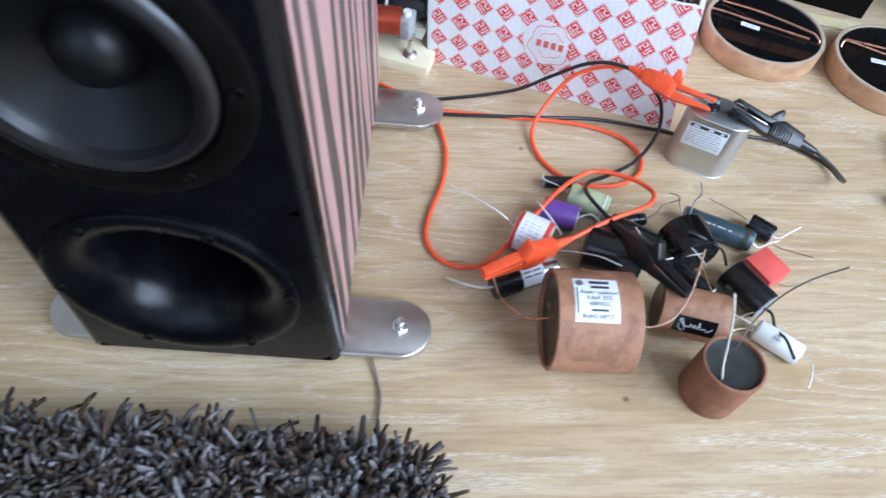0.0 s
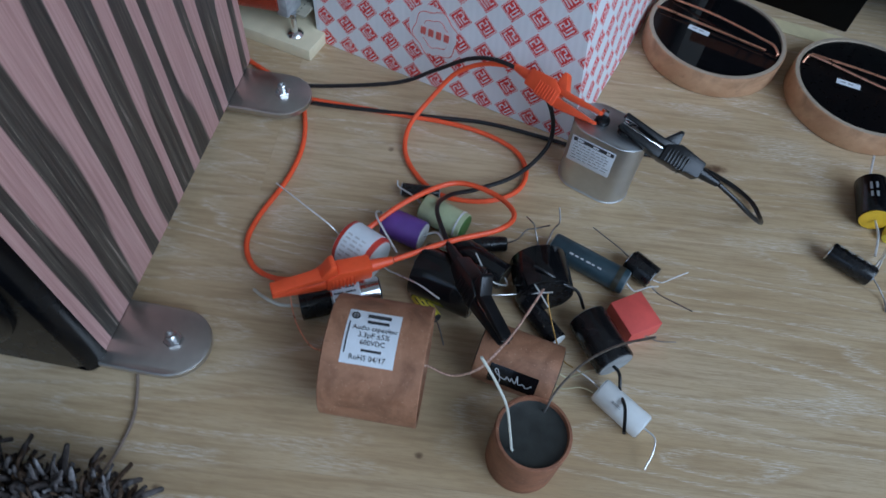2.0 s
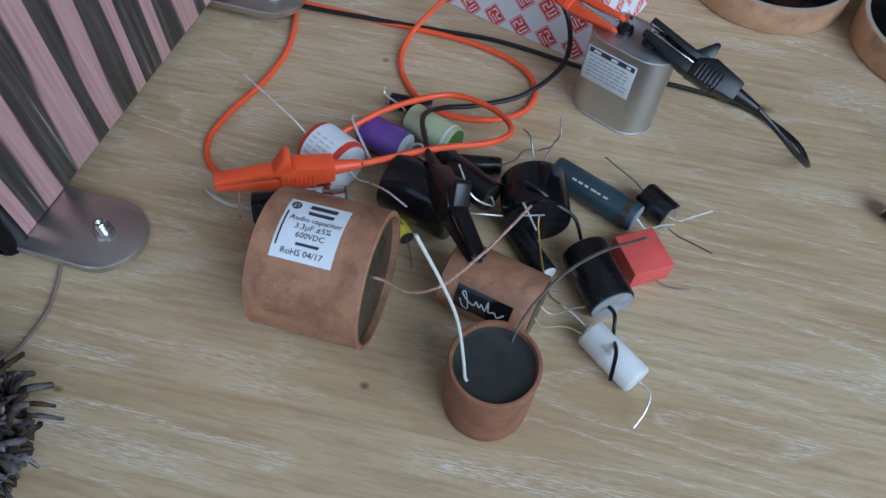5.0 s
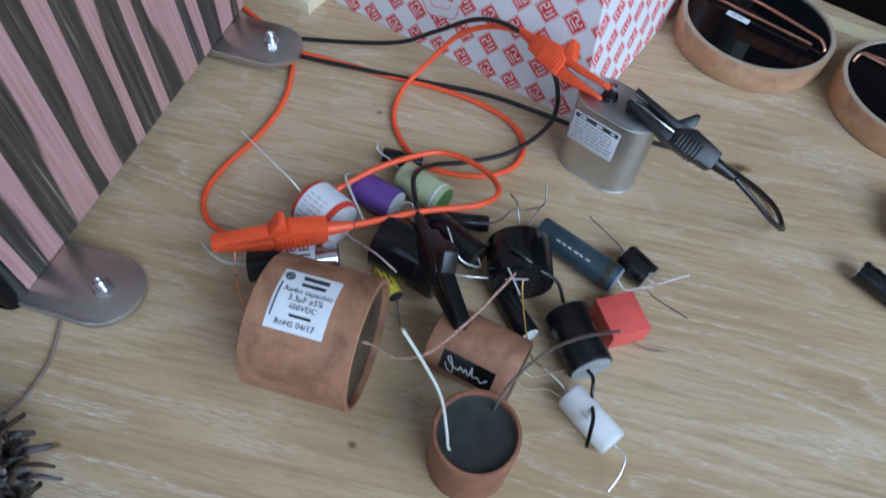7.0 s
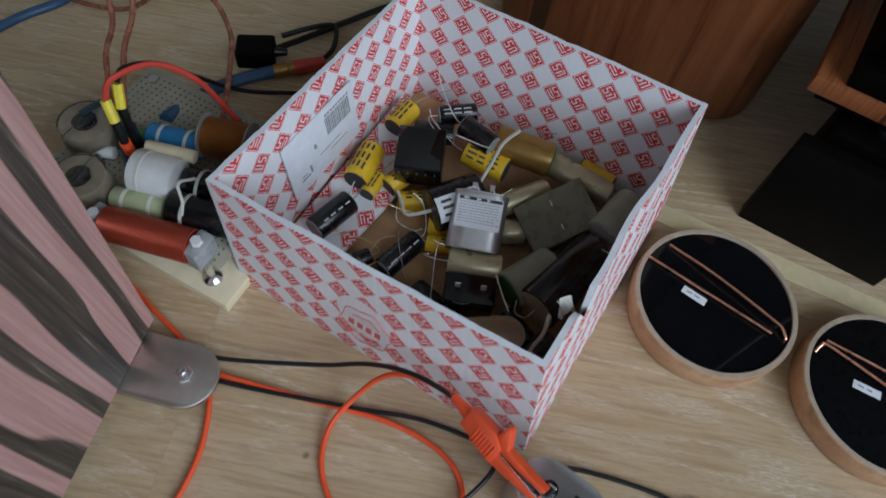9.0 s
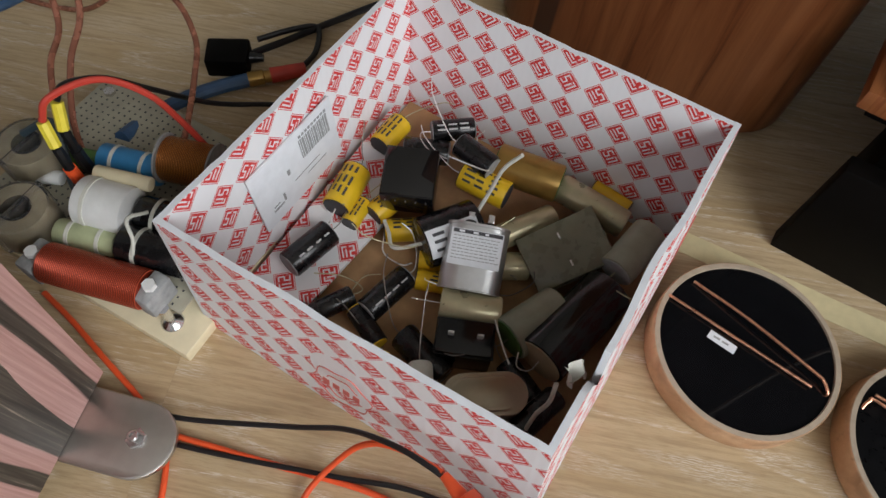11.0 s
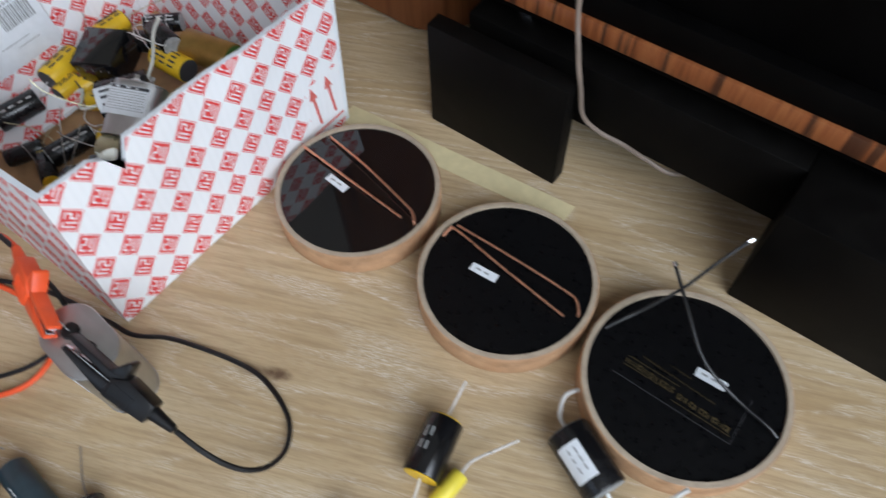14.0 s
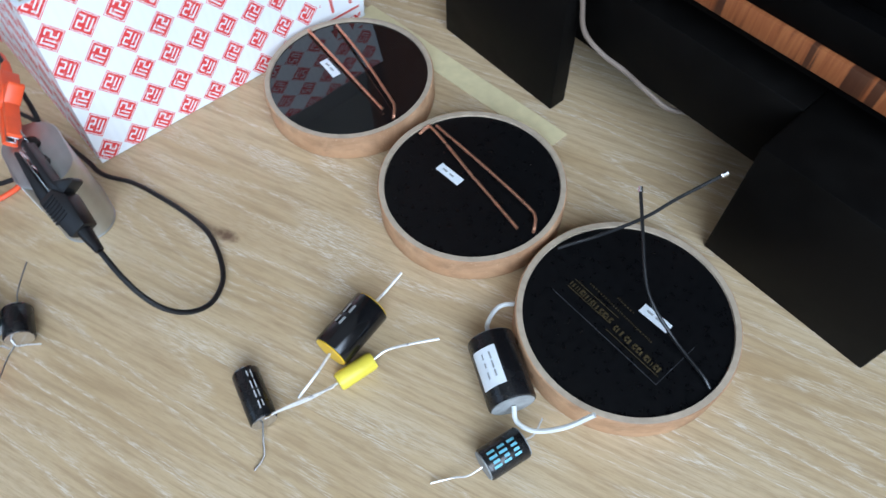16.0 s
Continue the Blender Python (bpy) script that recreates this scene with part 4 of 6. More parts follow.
clip("orange crocodile clip resting on the large brown capacitor", (-0.107, -0.251, 0.040), (-0.056, -0.190, 0.034), M_ORANGE)
clip("black crocodile clip biting a twisted lead in the pile", (0.034, -0.212, 0.045), (-0.030, -0.163, 0.036), M_RUBBER, (0.3, 0.3, 1))
clip("orange crocodile clip on the oval can's terminal", (0.018, -0.036, 0.066), (-0.056, -0.012, 0.063), M_ORANGE, (0.35, 0.6, 0.7), 0.004)
clip("black crocodile clip on the oval can's terminal", (0.034, -0.033, 0.071), (0.112, -0.0305, 0.050), M_RUBBER, (-0.15, 0.9, 0.6), 0.004)


def cable(label, pts, r, mat, name="cable", category="cable", n=10):
    return solid(name, tube(pts, r, n, 10), mat, label, category)


cable("orange silicone test lead looping over the floor", [(-0.344, -0.051, 0.004), (-0.314, -0.055, 0.004), (-0.277, -0.062, 0.004), (-0.239, -0.069, 0.004), (-0.214, -0.078, 0.003), (-0.199, -0.090, 0.003), (-0.181, -0.119, 0.003), (-0.172, -0.152, 0.003), (-0.169, -0.191, 0.003), (-0.162, -0.214, 0.003), (-0.145, -0.227, 0.003), (-0.123, -0.225, 0.003), (-0.107, -0.208, 0.004), (-0.088, -0.168, 0.021), (-0.076, -0.134, 0.022), (-0.057, -0.1, 0.017), (-0.027, -0.098, 0.022), (-0.005, -0.111, 0.028), (-0.007, -0.131, 0.032), (-0.030, -0.158, 0.035), (-0.056, -0.190, 0.034)], 0.0019, M_ORANGE, "test_lead", "cable")
cable("orange silicone test lead coiling towards the oval can", [(-0.232, -0.080, 0.004), (-0.207, -0.073, 0.003), (-0.145, -0.053, 0.003), (-0.085, -0.034, 0.003), (-0.042, -0.033, 0.003), (-0.020, -0.048, 0.003), (-0.017, -0.072, 0.003), (-0.035, -0.095, 0.004), (-0.069, -0.105, 0.003), (-0.104, -0.088, 0.003), (-0.119, -0.060, 0.006), (-0.112, -0.030, 0.022), (-0.100, -0.017, 0.040), (-0.080, -0.012, 0.054), (-0.056, -0.012, 0.063)], 0.0019, M_ORANGE, "test_lead", "cable")
cable("black silicone test lead arching before the carton", [(-0.235, -0.068, 0.005), (-0.211, -0.064, 0.008), (-0.150, -0.032, 0.016), (-0.119, -0.018, 0.034), (-0.092, -0.014, 0.055), (-0.068, -0.013, 0.063), (-0.042, -0.014, 0.059), (-0.020, -0.017, 0.042), (-0.012, -0.028, 0.018), (-0.022, -0.060, 0.008), (-0.042, -0.090, 0.009), (-0.056, -0.110, 0.014), (-0.054, -0.134, 0.026), (-0.030, -0.163, 0.036)], 0.0017, M_RUBBER, "test_lead", "cable")
cable("black silicone test lead looping behind the oval can", [(-0.235, -0.082, 0.004), (-0.204, -0.077, 0.004), (-0.118, -0.042, 0.004), (-0.068, -0.020, 0.003), (-0.012, -0.0085, 0.003), (0.012, -0.0045, 0.003), (0.033, 0.008, 0.003), (0.055, 0.016, 0.003), (0.082, 0.0235, 0.003), (0.103, 0.0265, 0.003), (0.121, 0.024, 0.003), (0.137, 0.0185, 0.003), (0.147, 0.011, 0.004), (0.1535, 0.0, 0.006), (0.1545, -0.012, 0.013), (0.150, -0.021, 0.022), (0.141, -0.0265, 0.031), (0.128, -0.0295, 0.041), (0.112, -0.0305, 0.050)], 0.0017, M_RUBBER, "test_lead", "cable")

# ---- round disc capacitors ----


def disc(label, x, y, r, h, face, m_turn):
    ob = thing("disc_capacitor", pose(x, y, 0, 0, 0, m_turn), label, "capacitor", "round disc capacitors")
    part("rim", lathe([(0.0005, r - 0.006), (0.0, r - 0.004), (0.0006, r - 0.0008), (0.002, r), (h - 0.001, r), (h - 0.0003, r - 0.0003), (h, r - 0.001)], 96, "z"), M_PLY, ob, "pale wooden rim")
    part("rim_edge", lathe([(h - 0.0012, r - 0.0012), (h + 0.0002, r - 0.0009), (h + 0.0003, r - 0.0042), (h - 0.002, r - 0.0046)], 96, "z"), M_RIMTOP, ob, "sanded top edge of the rim")
    part("face", lathe([(0.001, 0), (0.001, r - 0.005), (h - 0.0012, r - 0.0045), (h - 0.0012, 0)], 96, "z"), face, ob, "black potted face")
    return ob


d1 = disc("round black-faced capacitor in a wooden rim beside the carton", 0.0664, 0.1735, 0.0622, 0.0222, M_MIRROR, 0)
d2 = disc("round black-faced capacitor in a wooden rim with copper leads", 0.1990, 0.1755, 0.0618, 0.0222, M_VELVET, 0)
d3 = disc("thick round black capacitor in a wooden rim with gilt print", 0.3292, 0.1785, 0.0645, 0.0222, M_VELVET, 0)


def on_disc(ob, name, bm, mat, label=""):
    return part(name, moved(bm, ob.matrix_basis.inverted()), mat, ob, label)


on_disc(d1, "value_sticker", moved(box((0, -0.003, 0), (0.0195, 0.0035, 0.0003)), pose(0.0415, 0.1680, 0.0211, 0, 0, -5)), M_PAPER, "small white value sticker")
on_disc(d2, "value_sticker", moved(box((0, -0.003, 0), (0.0200, 0.0035, 0.0003)), pose(0.1745, 0.1680, 0.0211, 0, 0, 4)), M_PAPER, "small white value sticker")
on_disc(d3, "value_sticker", moved(box((0, -0.003, 0), (0.0195, 0.0035, 0.0003)), pose(0.3315, 0.1885, 0.0211, 0, 0, 2)), M_PAPER, "small white value sticker")
for d, rows in ((d1, [(0.045, 0.1672, 0.0495, 0.1686), (0.051, 0.1668, 0.0555, 0.1682)]), (d2, [(0.178, 0.1680, 0.182, 0.1694), (0.184, 0.1683, 0.188, 0.1697)]), (d3, [(0.335, 0.1886, 0.339, 0.1899), (0.341, 0.1888, 0.346, 0.1901)])):
    on_disc(d, "printing", bars(rows, 0.0216), M_GREYEND, "tiny printed bars")
on_disc(d1, "lead", tube([(0.009, 0.179, 0.0205), (0.013, 0.1772, 0.0235), (0.06, 0.1738, 0.0235), (0.111, 0.170, 0.0235)], 0.0011, 5), M_COPPER, "bare copper lead")
on_disc(d1, "lead", tube([(0.018, 0.1975, 0.0225), (0.06, 0.190, 0.026), (0.108, 0.1795, 0.026), (0.116, 0.177, 0.0255), (0.121, 0.1725, 0.0235), (0.1215, 0.171, 0.021)], 0.0011, 6), M_COPPER, "bare copper lead")
on_disc(d2, "lead", tube([(0.1440, 0.1765, 0.0204), (0.1455, 0.182, 0.0239), (0.1510, 0.184, 0.0249), (0.1950, 0.1775, 0.0249), (0.2460, 0.171, 0.0244)], 0.0011, 6), M_COPPER, "bare copper lead")
on_disc(d2, "lead", tube([(0.1480, 0.1885, 0.0234), (0.1950, 0.188, 0.0254), (0.2380, 0.187, 0.0254), (0.2470, 0.185, 0.0254), (0.2520, 0.180, 0.0234), (0.2530, 0.178, 0.0204)], 0.0011, 6), M_COPPER, "bare copper lead")
on_disc(d3, "lead", tube([(0.3875, 0.1785, 0.0215), (0.380, 0.180, 0.0245), (0.360, 0.183, 0.027), (0.340, 0.186, 0.034), (0.326, 0.192, 0.040), (0.308, 0.207, 0.050), (0.289, 0.224, 0.0583)], 0.0011, 6), M_RUBBER, "black sleeved lead")
on_disc(d3, "lead_tip", tube([(0.289, 0.224, 0.0583), (0.2868, 0.226, 0.0595)], 0.0015, 3), M_CHROME, "bare tinned tip")
on_disc(d3, "lead", tube([(0.2715, 0.181, 0.0215), (0.277, 0.189, 0.026), (0.285, 0.200, 0.032), (0.299, 0.219, 0.048), (0.307, 0.234, 0.062), (0.317, 0.252, 0.0765)], 0.0011, 6), M_RUBBER, "black sleeved lead")
on_disc(d3, "lead_tip", tube([(0.317, 0.252, 0.0765), (0.3185, 0.255, 0.078)], 0.0016, 3), M_CHROME, "bare tinned tip")
gilt, gr = [], random.Random(3)
for x0, x1, y, hgt, step in ((0.300, 0.333, 0.1672, 0.0034, 0.0026), (0.336, 0.371, 0.1642, 0.0036, 0.0028), (0.308, 0.356, 0.1760, 0.0011, 0.0019), (0.325, 0.338, 0.1808, 0.0011, 0.0019)):
    x = x0
    while x < x1:
        w = step * gr.uniform(0.35, 1.0)
        dy = 0.0022 * (x - x0) / 0.05
        if gr.random() < 0.5 and hgt > 0.002:
            gilt.append((x, y - dy, x + w, y + hgt * 0.3 - dy))
            gilt.append((x, y + hgt * 0.7 - dy, x + w, y + hgt - dy))
        gilt.append((x, y - dy, x + w * 0.45, y + hgt * gr.uniform(0.75, 1.0) - dy))
        x += w + step * 0.22
gilt += [(0.300, 0.1718, 0.334, 0.1721), (0.334, 0.1612, 0.372, 0.1615), (0.300, 0.1655, 0.332, 0.1658)]
on_disc(d3, "gilt_print", moved(bars(gilt, 0.0213), Matrix.Translation((-0.0068, 0.0015, 0))), M_GOLDINK, "faint gilt printed bars")
on_disc(d3, "label_edge", moved(merge(box((0.296, 0.1570, 0.0210), (0.374, 0.1573, 0.02118)), box((0.3737, 0.1573, 0.0210), (0.374, 0.190, 0.02118))), Matrix.Translation((-0.0068, 0.0015, 0))), M_DARK, "edge of a clear label sheet")

# ---- striped loudspeaker ----
SW, SH, SD = 0.171, 0.92, 0.282
SPK = pose(-0.1765, -0.337, 0.0, 0, 0, 18.5)
spk = thing("loudspeaker", SPK, "loudspeaker cabinet in pink and grey zebra veneer, black front", "loudspeaker")


def lean(x, z):
    """The cabinet narrows a little towards its top."""
    return x - (x + SW) / SW * 0.0375 * min(z, 0.45)


def depth_at(z):
    return SD + 0.0865 * min(z, 0.45)


cab = bmesh.new()
Z0 = 0.0135
NZ = 16
ringed = []
for k in range(NZ + 1):
    z = Z0 + (SH - Z0) * k / NZ
    row = []
    y0, y1 = 0.012, depth_at(z)
    outline = [(-SW, y0), (0, y0)] + [(0, y0 + (y1 - y0) * j / 6) for j in range(1, 7)] + [(-SW, y1)] + [(-SW, y0 + (y1 - y0) * j / 6) for j in range(5, 0, -1)]
    for x, y in outline:
        row.append(cab.verts.new((lean(x, z), y, z)))
    ringed.append(row)
for p, q in zip(ringed, ringed[1:]):
    for j in range(1, len(p)):
        i = (j + 1) % len(p)
        cab.faces.new((p[j], p[i], q[i], q[j]))
cab.faces.new(ringed[0][::-1])
cab.faces.new(ringed[-1])
part("cabinet", cab, M_ZEBRA, spk, "zebra-striped veneered cabinet")

baf = bmesh.new()
PORT, WOOF = (-0.0925, 0.0925, 0.0665), (-0.0900, 0.2520, 0.0600)
EDGE = 0.007


def pierced(x0, x1, z0, z1, hole, n=64):
    cx, cz, r = hole
    inner, outer = [], []
    for k in range(n):
        a = 2 * math.pi * (k + 0.5) / n
        c, s = math.cos(a), math.sin(a)
        inner.append(baf.verts.new((cx + r * c, 0, cz + r * s)))
        ts = []
        if abs(c) > 1e-6:
            ts.append(((x1 if c > 0 else x0) - cx) / c)
        if abs(s) > 1e-6:
            ts.append(((z1 if s > 0 else z0) - cz) / s)
        t = min(ts)
        x, z = cx + t * c, cz + t * s
        outer.append(baf.verts.new((lean(x, z) if abs(x - x0) < 1e-6 or abs(x - x1) < 1e-6 else x, 0, z)))
    for k in range(n):
        j = (k + 1) % n
        baf.faces.new((inner[k], inner[j], outer[j], outer[k]))


BX0, BX1 = -SW + EDGE, -EDGE
pierced(BX0, BX1, 0.0085, 0.172, PORT)
pierced(BX0, BX1, 0.172, 0.330, WOOF)
zs = [0.0085 + (0.330 - 0.0085) * k / 12 for k in range(13)] + [0.40, 0.45, SH]
for x, sgn in ((BX0, -1), (BX1, 1)):
    cols = []
    for z in zs:
        e = [(lean(x, z), 0.0), (lean(x, z) + sgn * EDGE * 0.45, 0.0010), (lean(x, z) + sgn * EDGE * 0.85, 0.0042), (lean(x, z) + sgn * (EDGE + 0.0008), 0.0095), (lean(x, z) + sgn * (EDGE + 0.0008), 0.0125)]
        cols.append([baf.verts.new((px, py, z)) for px, py in e])
    for p, q in zip(cols, cols[1:]):
        for j in range(4):
            baf.faces.new((p[j], p[j + 1], q[j + 1], q[j]))
for z0, z1 in ((0.33, 0.45), (0.45, SH)):
    v = [baf.verts.new((lean(x, z), 0, z)) for x, z in ((BX0, z0), (BX1, z0), (BX1, z1), (BX0, z1))]
    baf.faces.new(v)
v = [baf.verts.new(p) for p in ((BX0, 0, 0.0085), (BX1, 0, 0.0085), (BX1 + 0.006, 0.0125, 0.0075), (BX0 - 0.006, 0.0125, 0.0075))]
baf.faces.new(v)
v = [baf.verts.new(p) for p in ((BX0 - 0.006, 0.0125, 0.0075), (BX1 + 0.006, 0.0125, 0.0075), (BX1 + 0.006, 0.0125, 0.02), (BX0 - 0.006, 0.0125, 0.02))]
baf.faces.new(v)
bmesh.ops.remove_doubles(baf, verts=baf.verts[:], dist=0.00005)
bmesh.ops.recalc_face_normals(baf, faces=baf.faces[:])
part("front_baffle", baf, M_BLACK, spk, "satin black front panel with rounded edges")


def screw():
    return lathe([(0.0, 0.0), (0.0, 0.0012), (-0.0006, 0.0014), (-0.0012, 0.0032), (-0.0004, 0.0036), (0.001, 0.0036)], 14, "y")


port = part("bass_port", lathe([(0.0, 0.0718), (-0.0025, 0.0716), (-0.0036, 0.0700), (-0.0036, 0.0660), (-0.0030, 0.0625), (-0.0010, 0.0570), (0.004, 0.0505), (0.012, 0.0445), (0.024, 0.0400), (0.040, 0.0375), (0.060, 0.0365), (0.150, 0.0365), (0.150, 0)], 96, "y"), M_BLACK, spk, "flared black bass port", Matrix.Translation((PORT[0], 0, PORT[1])))
for k in range(6):
    a = radians(60 * k + 2)
    part("screw", screw(), M_MATT, port, "", Matrix.Translation((0.0660 * math.cos(a), -0.0036, 0.0660 * math.sin(a))))
woof = part("woofer", lathe([(0.0, 0.0690), (-0.0030, 0.0688), (-0.0042, 0.0670), (-0.0042, 0.0560), (-0.0020, 0.0545), (0.001, 0.0540)], 96, "y"), M_MATT, spk, "black woofer frame", Matrix.Translation((WOOF[0], 0, WOOF[1])))
part("surround", lathe([(0.0005, 0.0548), (-0.0035, 0.0535), (-0.0062, 0.0500), (-0.0066, 0.0480), (-0.0050, 0.0445), (-0.0005, 0.0428)], 96, "y"), M_RUBBER, woof, "glossy rubber surround")
part("cone", lathe([(-0.0008, 0.0432), (0.002, 0.0410), (0.016, 0.0200), (0.018, 0.0165)], 96, "y"), M_CONE, woof, "black paper cone")
part("dust_cap", lathe([(0.0175, 0.0185), (0.010, 0.0165), (0.004, 0.0110), (0.0015, 0.005), (0.0012, 0)], 64, "y"), M_CONE, woof, "domed black dust cap")
for k in range(6):
    a = radians(60 * k + 0)
    part("screw", screw(), M_MATT, woof, "", Matrix.Translation((0.0612 * math.cos(a), -0.0042, 0.0612 * math.sin(a))))


def foot_plate(x, y, sign):
    """A steel tongue with a spike, nut and bolt."""
    tongue = stadium(0.092, 0.046, 0.0075, 0.0130, 0.0008)
    pl = part("foot_plate", tongue, M_STEEL, spk, "brushed steel outrigger foot plate", Matrix.Translation((x - sign * 0.0235, y, 0)))
    part("spike", lathe([(0.0, 0), (0.0005, 0.0012), (0.0035, 0.0048), (0.0075, 0.0048), (0.0075, 0)], 20, "z"), M_CHROME, pl, "steel floor spike", Matrix.Translation((sign * 0.0235, 0, 0)))
    part("nut", lathe([(0.0130, 0), (0.0130, 0.0062), (0.0165, 0.0062), (0.0170, 0.0056), (0.0170, 0)], 6, "z"), M_CHROME, pl, "bright hexagon nut", Matrix.Translation((sign * 0.0235, 0, 0)))
    part("bolt", lathe([(0.0165, 0), (0.0165, 0.0034), (0.0225, 0.0034), (0.0232, 0.0028), (0.0232, 0.0016), (0.0215, 0.0016), (0.0215, 0)], 16, "z"), M_CHROME, pl, "threaded bolt end", Matrix.Translation((sign * 0.0235, 0, 0)))


to_spk = SPK.inverted()
for wx, wy in ((-0.1495, -0.2995), (-0.2205, -0.0870)):
    q = to_spk @ Vector((wx, wy, 0))
    foot_plate(q.x, q.y, 1)
q = to_spk @ Vector((-0.1495, -0.2995, 0))
foot_plate(-SW - q.x + 0.026, q.y, -1)
q = to_spk @ Vector((-0.2205, -0.0870, 0))
foot_plate(-SW - q.x + 0.026, q.y, -1)

cable("thin taupe cable hanging out below the loudspeaker", [(-0.180, -0.300, 0.006), (-0.167, -0.316, 0.006), (-0.159, -0.326, 0.003), (-0.151, -0.336, 0.002), (-0.143, -0.348, 0.002), (-0.137, -0.366, 0.003), (-0.131, -0.385, 0.010), (-0.124, -0.41, 0.014)], 0.0010, M_TAUPE)

# ---- crossover on its board ----
XO = pose(-0.2335, -0.0325, 0.0, 0, 0, 4.0)
xo = thing("crossover", XO, "loudspeaker crossover on a perforated board over cream base", "crossover")
part("base_board", box((-0.190, 0.0, 0.0), (0.0, 0.145, 0.0115), 0.0006), M_CREAM, xo, "cream painted base board")
pcb = part("circuit_board", box((-0.180, 0.017, 0.0290), (-0.012, 0.142, 0.0308), 0.0003), M_PCB, xo, "grey perforated circuit board")
dots = [(-0.176 + 0.0052 * i, 0.020 + 0.0052 * j) for i in range(31) for j in range(23)]
holes = bmesh.new()
for hx, hy in dots:
    holes.faces.new([holes.verts.new((hx + dx * 0.0007, hy + dy * 0.0007, 0.03095)) for dx, dy in ((-1, -1), (1, -1), (1, 1), (-1, 1))])
part("perforation", holes, M_DARK, pcb, "rows of small dark holes")
for sx, sy in ((-0.022, 0.014), (-0.170, 0.016), (-0.022, 0.130), (-0.168, 0.130)):
    part("standoff", merge(lathe([(0.0115, 0), (0.0115, 0.0075), (0.0128, 0.0068), (0.0150, 0.0030), (0.0290, 0.0028), (0.0290, 0)], 20, "z"), lathe([(0.0308, 0), (0.0308, 0.0042), (0.0335, 0.0042), (0.0335, 0)], 6, "z")), M_CHROME, xo, "threaded steel standoff", Matrix.Translation((sx, sy, 0)))
XI = pose(-0.2435, -0.0345, 0.0, 0, 0, 4.0).inverted()


def xo_rod(name, A, B, r, mat, z, label, ties=0, ends=None):
    a, b = XI @ Vector((*A, z)), XI @ Vector((*B, z))
    L = (b - a).length
    ob = part(name, rod(r, 0, L, 0.0012), mat, xo, label, along(a, b))
    if ends:
        for x in (-0.0015, L + 0.0001):
            part("end_cheek", lathe([(x, 0), (x, r * 1.12), (x + 0.0014, r * 1.12), (x + 0.0014, 0)], 28), ends, ob)
    for k in range(ties):
        x = L * (0.25 + 0.5 * k / max(1, ties - 1))
        part("cable_tie", lathe([(x - 0.0012, r), (x - 0.0012, r + 0.0007), (x + 0.0012, r + 0.0007), (x + 0.0012, r)], 28), M_IVORY, ob)
    return ob


xo_rod("iron_core_coil", (-0.340, -0.040), (-0.277, -0.020), 0.0130, M_COIL, 0.0440, "coil of red enamelled wire on a core", 0)
for A in ((-0.345, -0.0415), (-0.272, -0.0185)):
    q = XI @ Vector((*A, 0.0))
    part("coil_bracket", box((q.x - 0.006, q.y - 0.011, 0.0310), (q.x + 0.006, q.y + 0.011, 0.0520), 0.002), M_GREYEND, xo, "grey plastic coil clamp")
    part("clamp_bolt", lathe([(0.052, 0), (0.052, 0.0042), (0.056, 0.0042), (0.056, 0)], 6, "z"), M_WHITE, xo, "white nylon bolt", Matrix.Translation((q.x, q.y, 0)))
xo_rod("film_capacitor", (-0.352, 0.004), (-0.320, 0.014), 0.0168, M_WHITE, 0.0480, "fat white film capacitor", 1)
xo_rod("film_capacitor", (-0.354, -0.020), (-0.316, -0.006), 0.0088, M_GREEN, 0.0400, "olive green film capacitor", 2)
xo_rod("film_capacitor", (-0.318, 0.018), (-0.268, 0.034), 0.0125, M_GLOSSY, 0.0440, "black film capacitor", 1)
xo_rod("film_capacitor", (-0.312, -0.004), (-0.262, 0.012), 0.0125, M_BLACKCAP, 0.0440, "black film capacitor with pale script", 1)
xo_rod("film_capacitor", (-0.372, 0.036), (-0.332, 0.050), 0.0105, M_BLUE, 0.0420, "blue film capacitor", 2)
xo_rod("film_capacitor", (-0.398, 0.024), (-0.374, 0.034), 0.0070, M_GREENEND, 0.0380, "small green film capacitor", 0)
xo_rod("resistor", (-0.356, 0.021), (-0.320, 0.034), 0.0050, M_CREAM, 0.0560, "cream ceramic resistor", 0)
xo_rod("resistor", (-0.405, 0.000), (-0.385, 0.010), 0.0050, M_WHITE, 0.0370, "white ceramic resistor", 0)
xo_rod("air_coil", (-0.334, 0.058), (-0.302, 0.070), 0.0155, M_COIL2, 0.0470, "coil of amber enamelled wire", 0, M_GREYEND)
for cxp, cyp in ((-0.410, 0.012), (-0.376, -0.026)):
    q = XI @ Vector((cxp, cyp, 0))
    part("foil_coil", merge(lathe([(0.0310, 0.008), (0.0310, 0.0200), (0.0560, 0.0200), (0.0560, 0.008), (0.0310, 0.008)], 40, "z"), box((-0.002, -0.0215, 0.031), (0.002, 0.0215, 0.0575), 0.0005)), M_CLEAR, xo, "foil coil in clear plastic", Matrix.Translation((q.x, q.y, 0)))
    part("foil_winding", lathe([(0.0320, 0.0095), (0.0320, 0.0185), (0.0550, 0.0185), (0.0550, 0.0095)], 40, "z"), M_BEIGE, xo, "dull coppery foil winding", Matrix.Translation((q.x, q.y, 0)))


def xo_cable(name, pts, r, mat, label):
    part(name, tube([XI @ Vector(p) for p in pts], r, 8, 8), mat, xo, label)


